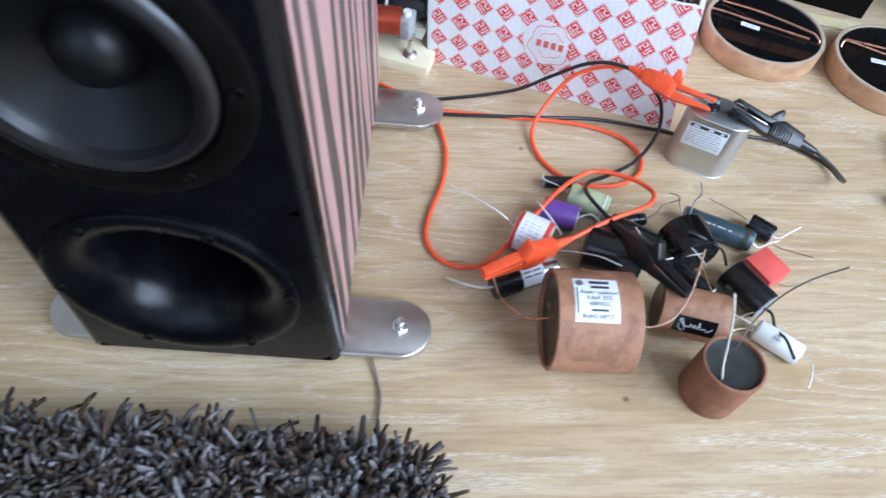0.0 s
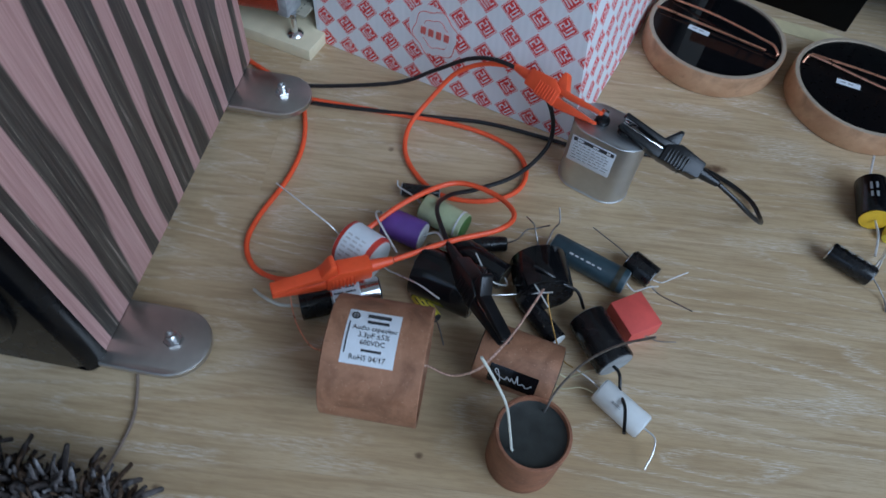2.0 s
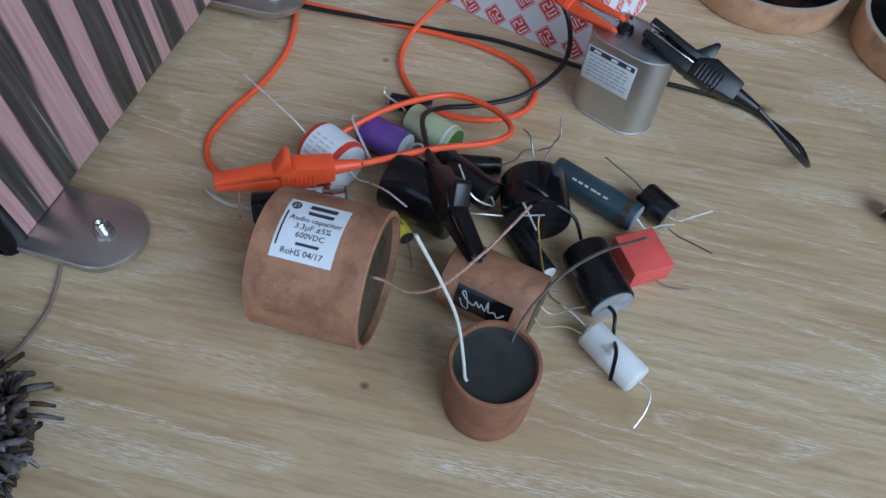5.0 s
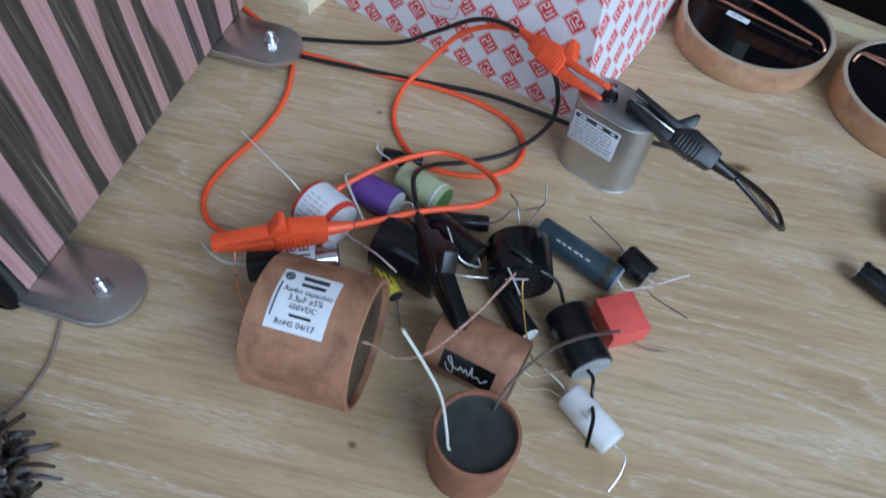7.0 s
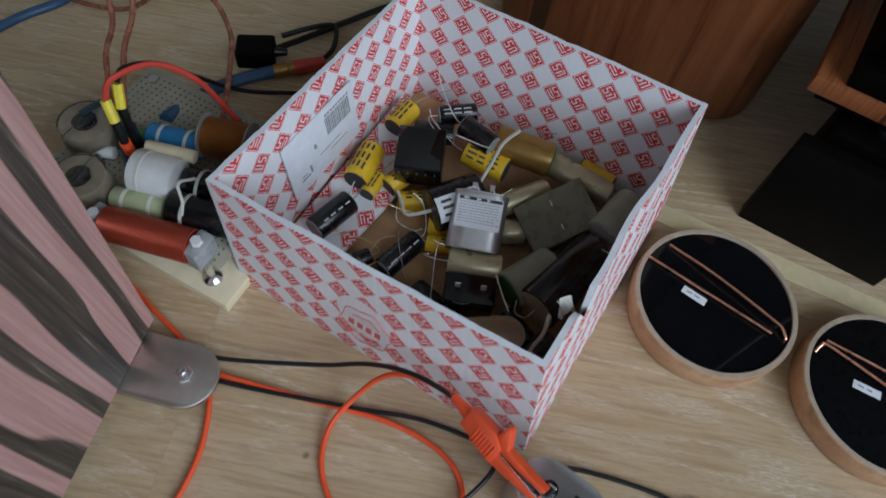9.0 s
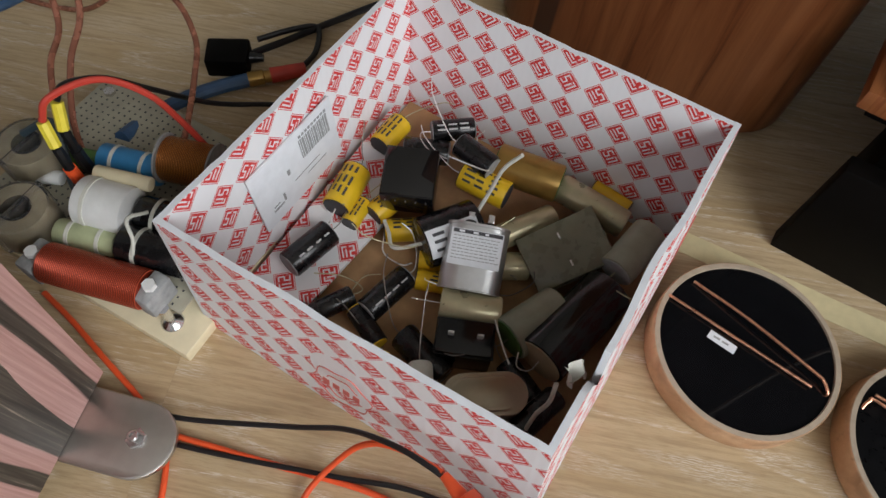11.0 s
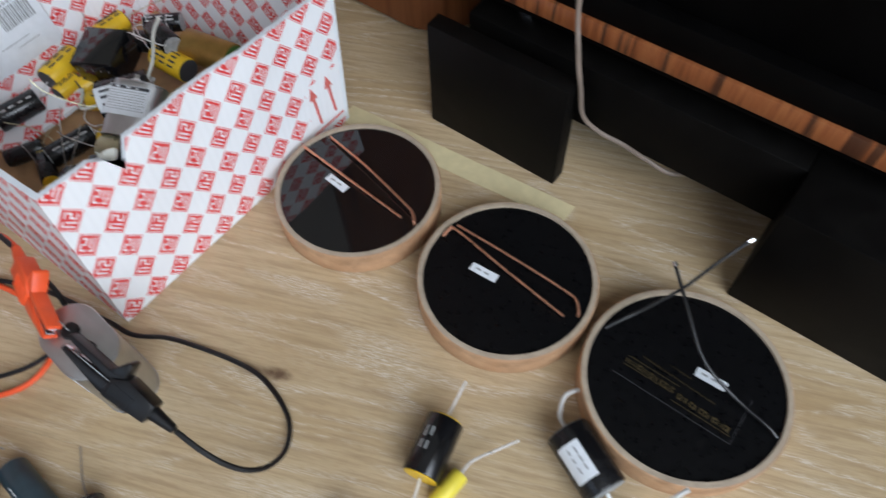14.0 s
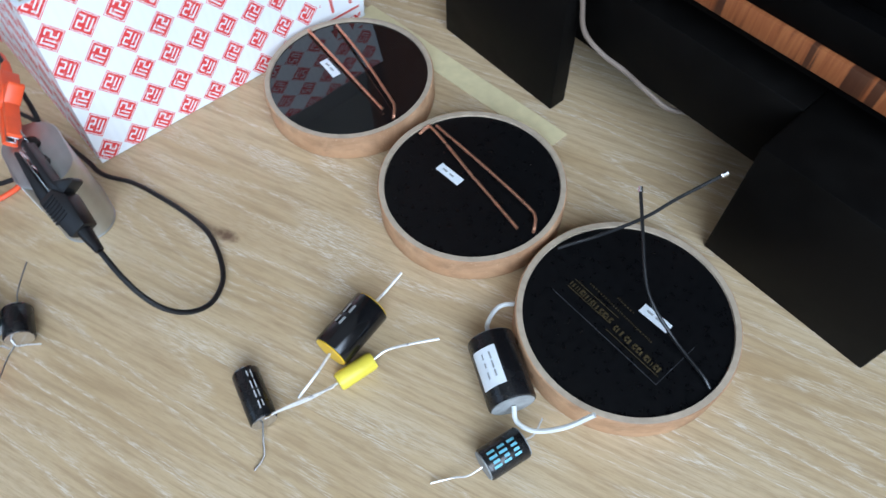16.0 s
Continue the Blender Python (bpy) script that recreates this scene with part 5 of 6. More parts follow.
xo_cable("plug", ((-0.371, 0.014, 0.034), (-0.366, 0.0125, 0.052), (-0.365, 0.0118, 0.064)), 0.0042, M_ORANGE, "red plug")
xo_cable("plug_sleeve", ((-0.365, 0.0118, 0.064), (-0.366, 0.013, 0.084)), 0.0034, M_RUBBER, "black sleeve")
xo_cable("plug_ring", ((-0.366, 0.013, 0.084), (-0.372, 0.017, 0.099)), 0.0038, M_LEMON, "yellow sleeve")
xo_cable("plug", ((-0.374, 0.026, 0.034), (-0.371, 0.0235, 0.056), (-0.371, 0.0235, 0.066)), 0.0042, M_RUBBER, "black plug")
xo_cable("plug_sleeve", ((-0.371, 0.0235, 0.066), (-0.372, 0.0245, 0.084)), 0.0034, M_RUBBER, "black sleeve")
xo_cable("plug_ring", ((-0.372, 0.0245, 0.084), (-0.376, 0.032, 0.100)), 0.0038, M_LEMON, "yellow sleeve")
xo_cable("jumper", ((-0.372, 0.017, 0.099), (-0.373, 0.028, 0.109), (-0.364, 0.056, 0.106), (-0.346, 0.072, 0.090), (-0.330, 0.078, 0.066), (-0.316, 0.080, 0.046)), 0.0022, M_RED, "red jumper wire")
xo_cable("jumper", ((-0.376, 0.032, 0.100), (-0.379, 0.042, 0.104), (-0.370, 0.062, 0.098), (-0.374, 0.090, 0.060), (-0.362, 0.125, 0.020), (-0.340, 0.156, 0.004), (-0.32, 0.17, 0.004)), 0.0020, M_RUBBER, "black jumper wire")
xo_cable("jumper", ((-0.415, 0.015, 0.058), (-0.400, 0.030, 0.066), (-0.385, 0.020, 0.050), (-0.372, 0.010, 0.046), (-0.355, 0.003, 0.048)), 0.0026, M_NAVY, "dark grey jumper wire")
xo_cable("tie_end", ((-0.292, -0.010, 0.058), (-0.294, -0.004, 0.066), (-0.300, 0.002, 0.076), (-0.298, 0.014, 0.07)), 0.0012, M_IVORY, "pale cable tie end")
cable("clear loudspeaker cable with copper strands, hanging down", [(-0.395, 0.030, 0.031), (-0.400, 0.040, 0.055), (-0.418, 0.062, 0.075), (-0.436, 0.090, 0.085), (-0.455, 0.106, 0.14), (-0.50, 0.12, 0.22), (-0.62, 0.10, 0.20), (-0.75, 0.06, 0.004), (-0.95, 0.05, 0.004)], 0.0022, M_PINKISH)
cable("clear loudspeaker cable with copper strands, looping up", [(-0.385, 0.036, 0.031), (-0.392, 0.046, 0.055), (-0.405, 0.070, 0.080), (-0.418, 0.100, 0.10), (-0.442, 0.118, 0.15), (-0.48, 0.14, 0.22), (-0.62, 0.14, 0.20), (-0.76, 0.10, 0.004), (-0.95, 0.09, 0.004)], 0.0022, M_PINKISH)
cable("clear loudspeaker cable with copper strands in an arch", [(-0.320, 0.072, 0.050), (-0.328, 0.086, 0.052), (-0.350, 0.118, 0.055), (-0.372, 0.145, 0.06), (-0.405, 0.160, 0.07), (-0.45, 0.158, 0.06), (-0.52, 0.14, 0.01), (-0.65, 0.12, 0.004), (-0.95, 0.13, 0.004)], 0.0022, M_PINKISH)
cable("blue shielded cable lying on the floor", [(-0.372, 0.060, 0.032), (-0.376, 0.075, 0.026), (-0.385, 0.098, 0.012), (-0.382, 0.124, 0.007), (-0.368, 0.150, 0.007), (-0.355, 0.168, 0.007)], 0.0058, M_SHIELD)
rca = thing("cable_plug", along((-0.355, 0.168, 0.007), (-0.325, 0.205, 0.007)), "gold and red plug on a blue cable", "plug")
part("collar", lathe([(0, 0), (0, 0.0062), (0.012, 0.0062), (0.013, 0.005), (0.020, 0.005), (0.020, 0)], 20), M_GOLDEN, rca, "gilt collar")
part("grip", lathe([(0.018, 0), (0.018, 0.0064), (0.046, 0.0056), (0.047, 0.003), (0.047, 0)], 20), M_RED, rca, "dark red grip")
cable("black cable trailing away over the floor", [(-0.330, 0.200, 0.006), (-0.332, 0.225, 0.005), (-0.348, 0.248, 0.005), (-0.36, 0.23, 0.01), (-0.374, 0.203, 0.012)], 0.0024, M_RUBBER)
adapter = thing("adapter_box", pose(-0.382, 0.176, 0, 0, 0, 35), "small black plastic adapter box on the floor", "adapter")
part("case", box((-0.017, -0.013, 0.0), (0.017, 0.013, 0.018), 0.002), M_MATT, adapter)
part("cable_gland", moved(lathe([(0, 0), (0, 0.005), (0.012, 0.003), (0.012, 0)], 16), Matrix.Translation((0.016, 0, 0.009))), M_RUBBER, adapter)
cable("black cable from the adapter box over the floor", [(-0.370, 0.190, 0.009), (-0.359, 0.222, 0.005), (-0.343, 0.261, 0.004), (-0.309, 0.329, 0.004), (-0.26, 0.39, 0.004), (-0.27, 0.55, 0.004)], 0.0030, M_RUBBER)
cable("dark blue cable on the floor behind the loudspeaker", [(-0.68, 0.42, 0.006), (-0.58, 0.27, 0.012), (-0.54, 0.13, 0.03), (-0.548, 0.07, 0.035), (-0.60, 0.0, 0.012), (-0.70, -0.05, 0.004)], 0.004, M_SHIELD)

# ---- contents of the carton ----
LOOSE = "loose parts in the carton"


def inside(label, A, B, r, body, z, end=None, leads=(), **more):
    return capacitor(label, A, B, r, body, end, leads, z=z, group=LOOSE, **more)


def lettered(seed):
    return rows_of_print(0.1, 0.9, [70, 92, 114, 136], 9, seed, 3)


inside("large yellow film capacitor in the carton", (-0.2235, 0.138), (-0.2170, 0.104), 0.0108, M_YELLOW, 0.024, M_DARK, [((-0.217, 0.103, 0.024), (-0.215, 0.092, 0.02), (-0.21, 0.08, 0.016))], print_rows=lettered(1))
inside("small yellow film capacitor beside a larger one", (-0.2065, 0.122), (-0.2040, 0.101), 0.0068, M_YELLOW, 0.0185, M_DARK, print_rows=lettered(2))
inside("yellow film capacitor under a black block", (-0.1900, 0.142), (-0.1950, 0.117), 0.0088, M_YELLOW, 0.0170, M_DARK, print_rows=lettered(3))
inside("yellow film capacitor under a black block", (-0.158, 0.132), (-0.182, 0.113), 0.0085, M_YELLOW, 0.0135, M_DARK, [((-0.182, 0.113, 0.0135), (-0.174, 0.1, 0.01), (-0.158, 0.098, 0.012), (-0.152, 0.103, 0.013))], print_rows=lettered(4))
inside("yellow film capacitor leaning in the far corner", (-0.2210, 0.190), (-0.2215, 0.163), 0.0092, M_YELLOW, 0.028, M_DARK, print_rows=lettered(5))
inside("small yellow film capacitor under the metal can", (-0.1150, 0.126), (-0.1500, 0.1085), 0.0075, M_YELLOW, 0.0120, M_DARK, print_rows=lettered(6))
inside("slim yellow film capacitor under the metal can", (-0.0920, 0.1165), (-0.1430, 0.0950), 0.0072, M_YELLOW, 0.0120, M_DARK, [((-0.099, 0.109, 0.012), (-0.092, 0.1, 0.02), (-0.08, 0.094, 0.02))], print_rows=lettered(7))
inside("yellow film capacitor behind the metal can", (-0.1580, 0.176), (-0.1220, 0.178), 0.0105, M_YELLOW, 0.030, M_DARK, print_rows=lettered(8))
inside("small yellow film capacitor by the far panel", (-0.075, 0.228), (-0.045, 0.226), 0.0065, M_YELLOW, 0.020, M_DARK)
inside("black electrolytic capacitor on the folded flap", (-0.2105, 0.0875), (-0.2170, 0.0515), 0.0100, M_BLACKCAP, 0.0205, M_GREYEND, print_rows=rows_of_print(0.1, 0.9, [60], 7, 4, 4), ink=M_INKWHITE)
inside("black electrolytic capacitor on the brown bottom", (-0.1495, 0.0925), (-0.1565, 0.0555), 0.0092, M_BLACKCAP, 0.0137, M_GREYEND, print_rows=rows_of_print(0.1, 0.9, [60], 7, 5, 4), ink=M_INKWHITE)
inside("small black capacitor near the front panel", (-0.1720, 0.060), (-0.1850, 0.035), 0.0072, M_BLACKCAP, 0.0125)
inside("small black capacitor near the front panel", (-0.1640, 0.0535), (-0.1370, 0.0420), 0.0070, M_BLACKCAP, 0.0118, M_YELLOW)
inside("small yellow capacitor near the front panel", (-0.1320, 0.036), (-0.1180, 0.028), 0.0065, M_YELLOW, 0.0112)
inside("black capacitor near the front panel", (-0.1270, 0.055), (-0.0900, 0.0465), 0.0100, M_BLACKCAP, 0.0150)
inside("short beige capacitor near the front panel", (-0.1040, 0.040), (-0.0970, 0.030), 0.0080, M_IVORY, 0.031)
inside("black electrolytic capacitor against the far panel", (-0.1965, 0.195), (-0.1730, 0.216), 0.0082, M_BLACKCAP, 0.030, M_GREYEND, print_rows=rows_of_print(0.1, 0.9, [95, 118], 9, 5, 3), ink=M_INKWHITE)
inside("black capacitor wedged by the black block", (-0.1690, 0.188), (-0.1390, 0.183), 0.0090, M_BLACKCAP, 0.044, M_GREYEND, [((-0.145, 0.182, 0.047), (-0.14, 0.175, 0.05), (-0.165, 0.165, 0.058))])
inside("long dull golden capacitor by the far panel", (-0.1420, 0.197), (-0.0950, 0.206), 0.0140, M_GOLDEN, 0.034, M_GREENEND)
inside("pale gold capacitor on the brown bottom", (-0.1165, 0.0840), (-0.0810, 0.0995), 0.0108, M_PALEGOLD, 0.026, M_PALEGOLD, [((-0.086, 0.098, 0.026), (-0.078, 0.088, 0.034), (-0.066, 0.076, 0.036), (-0.058, 0.07, 0.034))])
inside("grey-green capacitor with green end", (-0.0670, 0.0870), (-0.0510, 0.1250), 0.0150, M_GREYCAP, 0.027, M_GREENEND)
inside("long black capacitor along the side panel", (-0.0435, 0.0840), (-0.0290, 0.1520), 0.0178, M_GLOSSY, 0.030, M_BEIGE)
inside("small black capacitor by the front corner", (-0.0610, 0.0770), (-0.0350, 0.0660), 0.0080, M_BLACKCAP, 0.0130)
inside("black capacitor by the front corner", (-0.0340, 0.0350), (-0.0240, 0.0700), 0.0080, M_BLACKCAP, 0.030, None, [((-0.03, 0.04, 0.035), (-0.03, 0.044, 0.06), (-0.028, 0.045, 0.085), (-0.03, 0.05, 0.1))], lead_r=0.0013, lead_mat=M_IVORY)
inside("grey capacitor leaning on the side panel", (-0.0310, 0.1620), (-0.0245, 0.2000), 0.0125, M_GREYCAP, (0.040, 0.044), M_GREYEND)
inside("beige tubular capacitor behind the grey block", (-0.0950, 0.2100), (-0.0420, 0.2080), 0.0105, M_PALEGOLD, 0.026)
inside("pale tubular capacitor behind the metal can", (-0.112, 0.146), (-0.088, 0.186), 0.0090, M_PALEGOLD, 0.024)
inside("short golden capacitor beside the metal can", (-0.0990, 0.1350), (-0.0840, 0.1450), 0.0098, M_PALEGOLD, 0.016)
lab_cap = inside("black disc capacitor with a white label", (-0.150, 0.112), (-0.128, 0.146), 0.0180, M_BLACKCAP, 0.030, None, [((-0.15, 0.112, 0.03), (-0.165, 0.1, 0.026), (-0.175, 0.108, 0.026), (-0.183, 0.114, 0.026)), ((-0.13, 0.146, 0.04), (-0.128, 0.158, 0.055), (-0.125, 0.166, 0.075), (-0.117, 0.172, 0.09))], lead_r=0.0014, lead_mat=M_IVORY, tag=(0.0, 0.9, 95, 160, M_PAPER), print_rows=rows_of_print(0.1, 0.8, [105, 120, 138], 7, 3, 2))
can2 = oval_can("oval aluminium motor capacitor lying on loose capacitors", along((-0.103, 0.098, 0.034), (-0.140, 0.083, 0.034), (0.12, -0.62, -0.30)) @ pose(0, 0, 0), -0.0235, 0.0225, 0.0215)
can2.matrix_basis = Matrix.Translation((-0.1060, 0.1000, 0.0275)) @ Euler((radians(-66), 0, radians(23))).to_matrix().to_4x4() @ Matrix.Scale(0.74, 4)

WIRES = random.Random(21)
for ob in [o for o in bpy.data.objects if o.name.startswith("capacitor") and o.parent is None and 0.0 > o.matrix_basis.translation.x > -0.245 and 0.02 < o.matrix_basis.translation.y < 0.22]:
    back = ob.matrix_basis.inverted()
    p = ob.matrix_basis.translation.copy()
    axis = (ob.matrix_basis.to_3x3() @ Vector((-1, 0, 0))).normalized()
    side = Vector((WIRES.uniform(-1, 1), WIRES.uniform(-1, 1), WIRES.uniform(0.1, 0.9)))
    line = [p, p + axis * 0.008, p + axis * 0.014 + side * 0.008, p + axis * 0.018 + side * 0.022, p + axis * 0.014 + side * 0.034]
    line = [Vector((min(-0.010, max(-0.236, q.x)), min(0.226, max(0.010, q.y)), max(0.008, q.z))) for q in line]
    part("lead", tube([back @ q for q in line], 0.0004, 6, 6), WIRES.choice((M_TIN, M_DULLWIRE, M_PALEGOLD)), ob)


def block(label, m, size, mat, bevel=0.002, lid=None):
    ob = thing("block_capacitor", m, label, "capacitor", LOOSE)
    x, y, z = size
    part("case", box((-x / 2, -y / 2, 0), (x / 2, y / 2, z), bevel), mat, ob)
    part("top_seam", merge(box((-x / 2 - 0.0004, -y / 2 - 0.0004, z * 0.86), (x / 2 + 0.0004, y / 2 + 0.0004, z * 0.90), 0.0003)), mat, ob)
    for sx in (-1, 1):
        part("lug", box((sx * x * 0.25 - 0.002, -0.0006, z), (sx * x * 0.25 + 0.002, 0.0006, z + 0.006), 0.0003), M_TIN, ob, "tinned lug")
    return ob


potted = thing("block_capacitor", Matrix.Translation((-0.1835, 0.1480, 0.0235)) @ Euler((radians(9), radians(-2), radians(26))).to_matrix().to_4x4(), "large glossy black potted block on yellow capacitors", "capacitor", LOOSE)
part("case", box((-0.0185, -0.0190, 0.0), (0.0185, 0.0190, 0.0270), 0.0012), M_GLOSSY, potted)
part("lid", box((-0.0174, -0.0179, 0.0268), (0.0174, 0.0179, 0.0278), 0.0003), M_MIRROR, potted, "polished black lid")
for k in range(5):
    part("pin", box((-0.0150 + 0.007 * k, -0.0200, 0.0195), (-0.0142 + 0.007 * k, -0.0189, 0.0210), 0.0002), M_DULLWIRE, potted, "dull metal pin")
low = thing("capacitor", along((-0.2080, 0.176, 0.021), (-0.1780, 0.190, 0.023)), "short black capacitor behind the potted block", "capacitor", LOOSE)
part("body", rod(0.0095, 0, 0.033), M_BLACKCAP, low)
for x in (-0.0006, 0.0330):
    part("end_cap", rod(0.0086, x, x + 0.0006, 0.0002), M_GREYEND, low, "grey resin end")
block("olive grey block capacitor tilted against the side panel", Matrix.Translation((-0.0655, 0.1745, 0.0080)) @ Euler((radians(24), radians(14), radians(-32))).to_matrix().to_4x4(), (0.040, 0.056, 0.034), M_OLIVE, 0.0012)
block("black block capacitor near the front panel", pose(-0.0900, 0.0700, 0.0045, 0, 0, 26), (0.037, 0.024, 0.030), M_GLOSSY)
tin_case = thing("block_capacitor", pose(-0.0600, 0.0430, 0.0045, 0, 0, 37), "grey-brown metal cased capacitor near the front corner", "capacitor", LOOSE)
part("case", stadium(0.050, 0.026, 0.0, 0.040, 0.003), M_TINCASE, tin_case)
part("rim", stadium(0.0508, 0.0268, 0.0375, 0.0390, 0.0005), M_TINCASE, tin_case, "pressed seam")

# ---- black loudspeaker on its stand ----
stand = thing("speaker_stand", pose(0, 0, 0), "black stand of two blocks and a cross bar", "speaker stand")
for x0, x1, y0, dp in ((0.0575, 0.1760, 0.2745, 0.015), (0.3245, 0.4365, 0.2640, 0.30)):
    ft = part("foot_block", box((x0, y0, 0), (x1, y0 + dp, 0.098), 0.0012), M_MATT, stand, "matt black foot block")
    cxm = (x0 + x1) / 2
    part("spike", lathe([(0.098, 0), (0.098, 0.007), (0.101, 0.007), (0.103, 0.004), (0.1118, 0.004), (0.1118, 0)], 18, "z"), M_CHROME, ft, "bright spike and cup", Matrix.Translation((cxm - 0.008, 0.328, 0)))
part("cross_bar", box((0.075, 0.302, 0.045), (0.3245, 0.345, 0.098), 0.0015), M_MATT, stand, "matt black cross bar")
part("cross_bar", box((0.4365, 0.300, 0.045), (0.70, 0.330, 0.096), 0.0015), M_MATT, stand, "matt black cross bar")
bass = thing("loudspeaker", pose(0, 0, 0), "black loudspeaker on a rosewood-edged plinth", "loudspeaker")
part("plinth", box((0.0420, 0.3060, 0.1175), (0.58, 0.66, 0.1318), 0.0008), M_ROSE, bass, "striped rosewood plinth")
part("plinth_base", box((0.050, 0.309, 0.1118), (0.57, 0.65, 0.1174), 0.0004), M_DEEP, bass, "black underside")
part("cabinet", box((0.062, 0.322, 0.1319), (0.56, 0.65, 0.70), 0.003), M_DEEP, bass, "satin black cabinet")
part("skirting", box((0.062, 0.3085, 0.1319), (0.56, 0.3216, 0.1520), 0.0012), M_DEEP, bass, "black lower moulding")
bw = part("woofer", moved(lathe([(0.0, 0.072), (-0.003, 0.0715), (-0.004, 0.070), (-0.004, 0.062), (0.0, 0.058), (0.006, 0.05), (0.010, 0.0)], 72, "y"), Matrix.Translation((0.405, 0.3215, 0.262))), M_DEEP, bass, "black woofer")
for k in range(6):
    a = radians(60 * k + 30)
    part("screw", screw(), M_MATT, bw, "", Matrix.Translation((0.405 + 0.066 * math.cos(a), 0.3175, 0.262 + 0.066 * math.sin(a))))
cable("taupe cable hanging down and resting against the stand", [(0.160, 0.296, 0.60), (0.158, 0.297, 0.30), (0.162, 0.294, 0.165), (0.172, 0.286, 0.122), (0.1795, 0.284, 0.095), (0.184, 0.286, 0.072), (0.196, 0.293, 0.057), (0.212, 0.2985, 0.050), (0.232, 0.2992, 0.046), (0.250, 0.303, 0.040), (0.262, 0.320, 0.034), (0.270, 0.36, 0.018), (0.28, 0.42, 0.0025), (0.29, 0.50, 0.0025)], 0.0017, M_TAUPE)
wood = thing("loudspeaker", pose(0, 0, 0), "tall loudspeaker with rounded rosewood cabinet sides", "loudspeaker")
wc = bmesh.new()
ring = []
for cxp, cyp, a0 in ((-0.030, 0.400, -90), (-0.030, 0.66, 0), (-0.19, 0.66, 90), (-0.19, 0.400, 180)):
    for k in range(9):
        a = radians(a0 + 90 * k / 8)
        ring.append((cxp + 0.052 * math.cos(a), cyp + 0.052 * math.sin(a)))
rows = [[wc.verts.new((x, y, z)) for x, y in ring] for z in (0.006, 0.009, 0.45, 0.9)]
for p, q in zip(rows, rows[1:]):
    for k in range(len(p)):
        j = (k + 1) % len(p)
        wc.faces.new((p[k], p[j], q[j], q[k]))
wc.faces.new(rows[0][::-1])
wc.faces.new(rows[-1])
part("cabinet", wc, M_ROSE_UP, wood, "glossy rosewood cabinet")
part("base_plate", moved(stadium(0.20, 0.10, 0.0, 0.0062), pose(-0.11, 0.50, 0)), M_BLACK, wood, "black base plate")

# ---- tape on the floor ----
tape = bmesh.new()
tv = []
for k in range(13):
    s = k / 12
    c = Vector((-0.006 + 0.208 * s, 0.2375 + 0.019 * s, 0.0006 + 0.0004 * math.sin(9 * s)))
    tv.append([tape.verts.new(c + Vector((0.0008 * math.sin(23 * s), dy, dz))) for dy, dz in ((-0.0095, 0), (-0.0095, 0.0004), (0.0095, 0.0004), (0.0095, 0))])
for p, q in zip(tv, tv[1:]):
    for j in range(4):
        tape.faces.new((p[j], p[(j + 1) % 4], q[(j + 1) % 4], q[j]))
tape.faces.new(tv[0])
tape.faces.new(tv[-1][::-1])
bmesh.ops.recalc_face_normals(tape, faces=tape.faces[:])
solid("tape_strip", tape, M_TAPE, "strip of yellow masking tape on the floor", "tape")

# ---- shaggy rug ----
RUG = pose(-0.091, -0.379, 0.0, 0, 0, 18.5)
rug = thing("rug", RUG, "thick shaggy rug in grey and brown yarn", "rug")
part("backing", box((-1.2, -0.95, 0.0), (-0.016, -0.016, 0.006), 0.002), M_MATT, rug, "dark woven backing")
rr = random.Random(11)
verts, faces, mats = [], [], []


def strand(x, y, lean_x, lean_y, length, r, mi):
    """One bent tuft of twisted yarn with a blunt end."""
    a0 = rr.uniform(0, 6.28)
    base = len(verts)
    steps = 6
    curl, swing = rr.uniform(0.6, 1.5), rr.uniform(-0.5, 0.5)
    for k in range(steps + 1):
        t = k / steps
        reach = length * (1 - math.cos(curl * t * 1.5)) / 1.3
        px = x + lean_x * reach - lean_y * swing * length * t * t
        py = y + lean_y * reach + lean_x * swing * length * t * t
        pz = 0.005 + length * math.sin(min(curl * t * 1.5, 2.2)) / max(0.9, curl * 1.1)
        w = r * (0.8 + 0.35 * math.sin(math.pi * t)) * (1.0 + 0.12 * math.sin(k * 2.6 + a0))
        for j in range(5):
            a = a0 + t * 3.0 + j * math.pi * 0.4
            verts.append((px + w * math.cos(a), py + w * math.sin(a) * 0.8, pz + 0.6 * w * math.sin(a)))
    for k in range(steps):
        for j in range(5):
            p, q = base + k * 5 + j, base + k * 5 + (j + 1) % 5
            faces.append((p, q, q + 5, p + 5))
            mats.append(mi)
    faces.append(tuple(base + steps * 5 + j for j in range(5)))
    mats.append(mi)


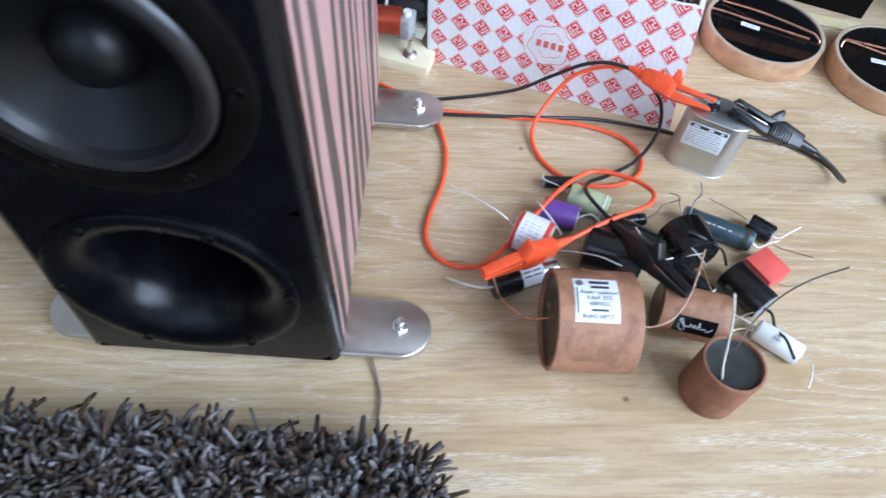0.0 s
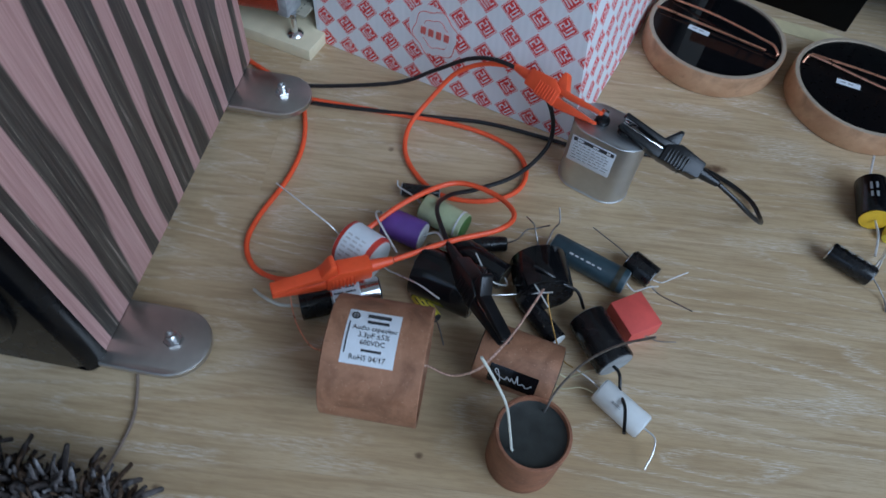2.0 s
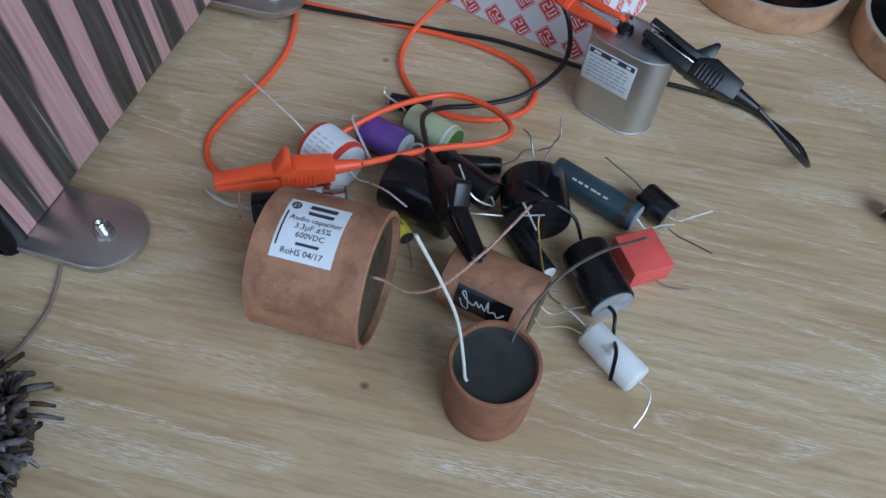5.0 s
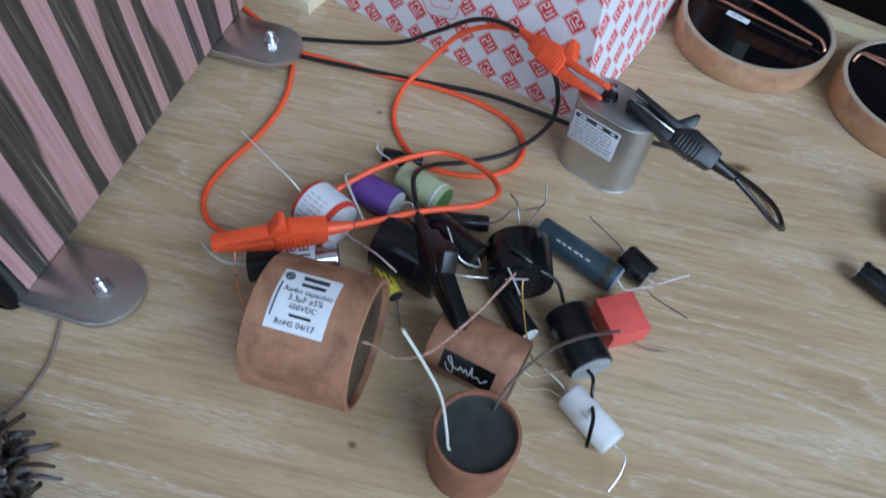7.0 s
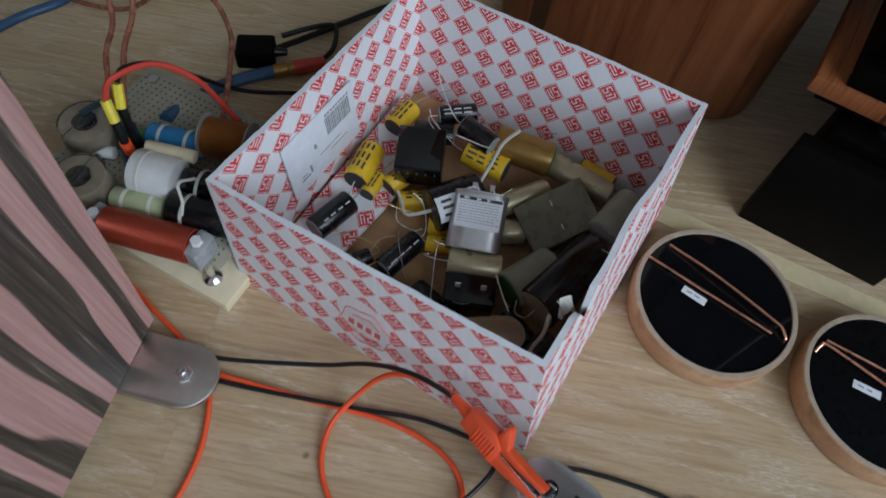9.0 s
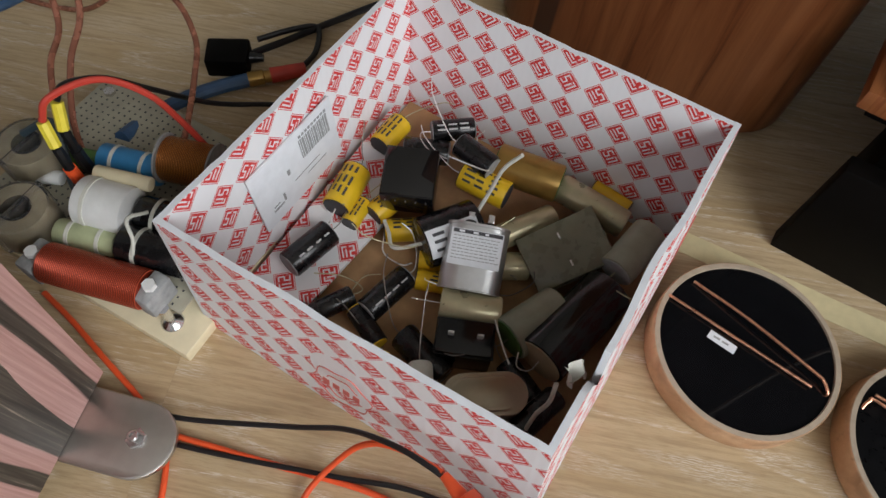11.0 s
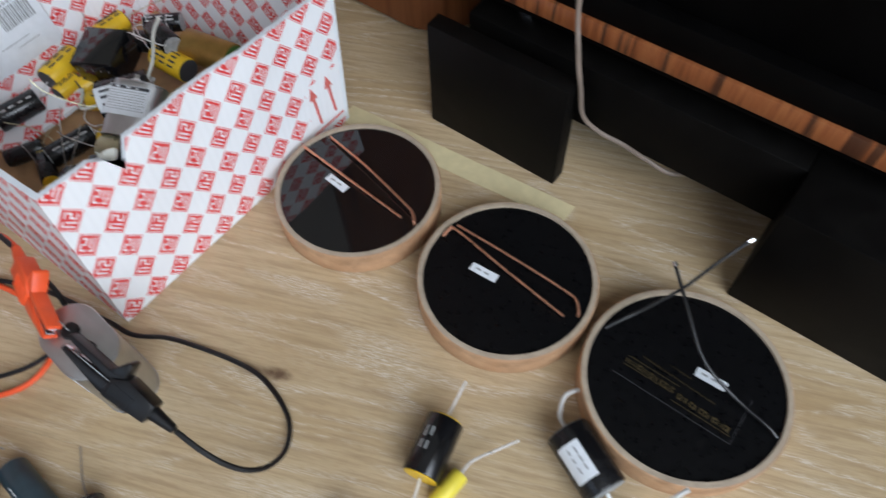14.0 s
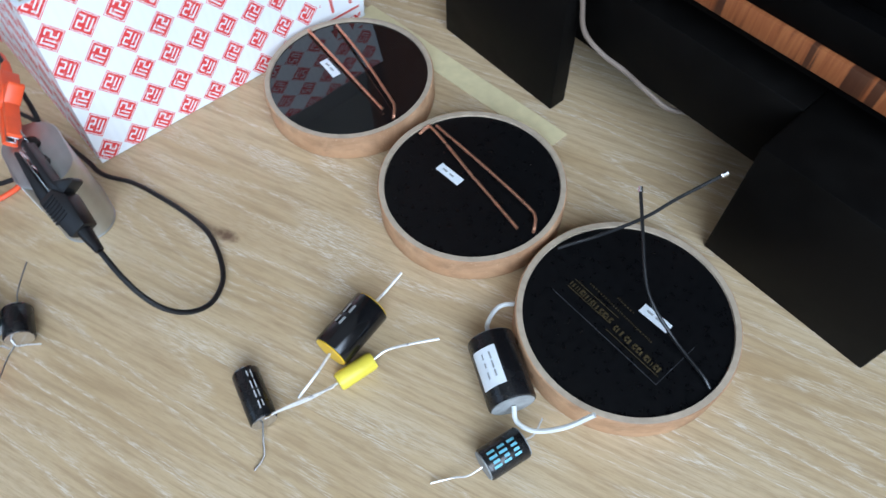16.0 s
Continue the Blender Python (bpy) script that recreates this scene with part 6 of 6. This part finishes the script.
for _ in range(26000):
    x = -rr.random() ** 1.0 * 0.42
    y = -rr.random() * 0.23
    if x > -0.03 and y > -0.03 and (x + 0.03) ** 2 + (y + 0.03) ** 2 > 0.0009:
        continue
    a = rr.uniform(0, 6.28)
    s = rr.uniform(0.15, 0.6)
    lx, ly = s * math.cos(a), s * math.sin(a)
    if x > -0.02:
        lx += 0.15
    if y > -0.02:
        ly += 0.1
    strand(x, y, lx, ly, rr.uniform(0.024, 0.042), rr.uniform(0.0011, 0.0021), rr.choices((0, 1, 2, 3), (5, 3, 3, 2))[0])
pile = bpy.data.meshes.new("yarn")
pile.from_pydata(verts, [], faces)
for m in YARN:
    pile.materials.append(m)
pile.polygons.foreach_set("material_index", mats)
pile.polygons.foreach_set("use_smooth", [True] * len(faces))
pob = new("yarn", pile)
pob.parent = rug
tagged(pob, "thick twisted yarn pile in grey and brown", kind="stuff")

# ---- oak floor ----
solid("floor", box((X0, Y0, -0.03), (X1, Y1, -0.006)), M_MATT, "oak plank floor with pale limed grain", "floor", "structure")
floor = bpy.data.objects["floor"]
ANG = 22.5
WIDE = 0.200
rr = random.Random(5)
for k in range(-17, 17):
    d0 = -0.0855 + WIDE * k
    s = -4.2 + rr.uniform(0, 1.2)
    if k == 0:
        s = -0.2355 - 3.8
    elif abs(k) < 3:
        s = -0.9 - 3.8 + 0.06 * k
    while s < 3.2:
        ln = 1.9 if abs(k) < 3 else rr.uniform(1.5, 2.1)
        ca, sa = math.cos(radians(ANG)), math.sin(radians(ANG))
        mid = Vector((ca * (s + ln / 2) - sa * (d0 + WIDE / 2), sa * (s + ln / 2) + ca * (d0 + WIDE / 2), 0))
        at = pose(mid.x, mid.y, 0, 0, 0, ANG)
        bm = moved(box((-ln / 2 + 0.00003, -WIDE / 2 + 0.00003, -0.006), (ln / 2 - 0.00003, WIDE / 2 - 0.00003, 0.0), 0.00008, 1), at)
        for co, no in (((X0, 0, 0), (-1, 0, 0)), ((X1, 0, 0), (1, 0, 0)), ((0, Y0, 0), (0, -1, 0)), ((0, Y1, 0), (0, 1, 0))):
            cut = bmesh.ops.bisect_plane(bm, geom=bm.verts[:] + bm.edges[:] + bm.faces[:], plane_co=co, plane_no=no, clear_outer=True)
            rim = [e for e in cut["geom_cut"] if isinstance(e, bmesh.types.BMEdge)]
            if rim:
                bmesh.ops.holes_fill(bm, edges=rim)
        s += ln
        if len(bm.faces) < 4:
            bm.free()
            continue
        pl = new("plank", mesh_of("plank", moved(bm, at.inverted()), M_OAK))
        pl.parent = floor
        pl.matrix_basis = at
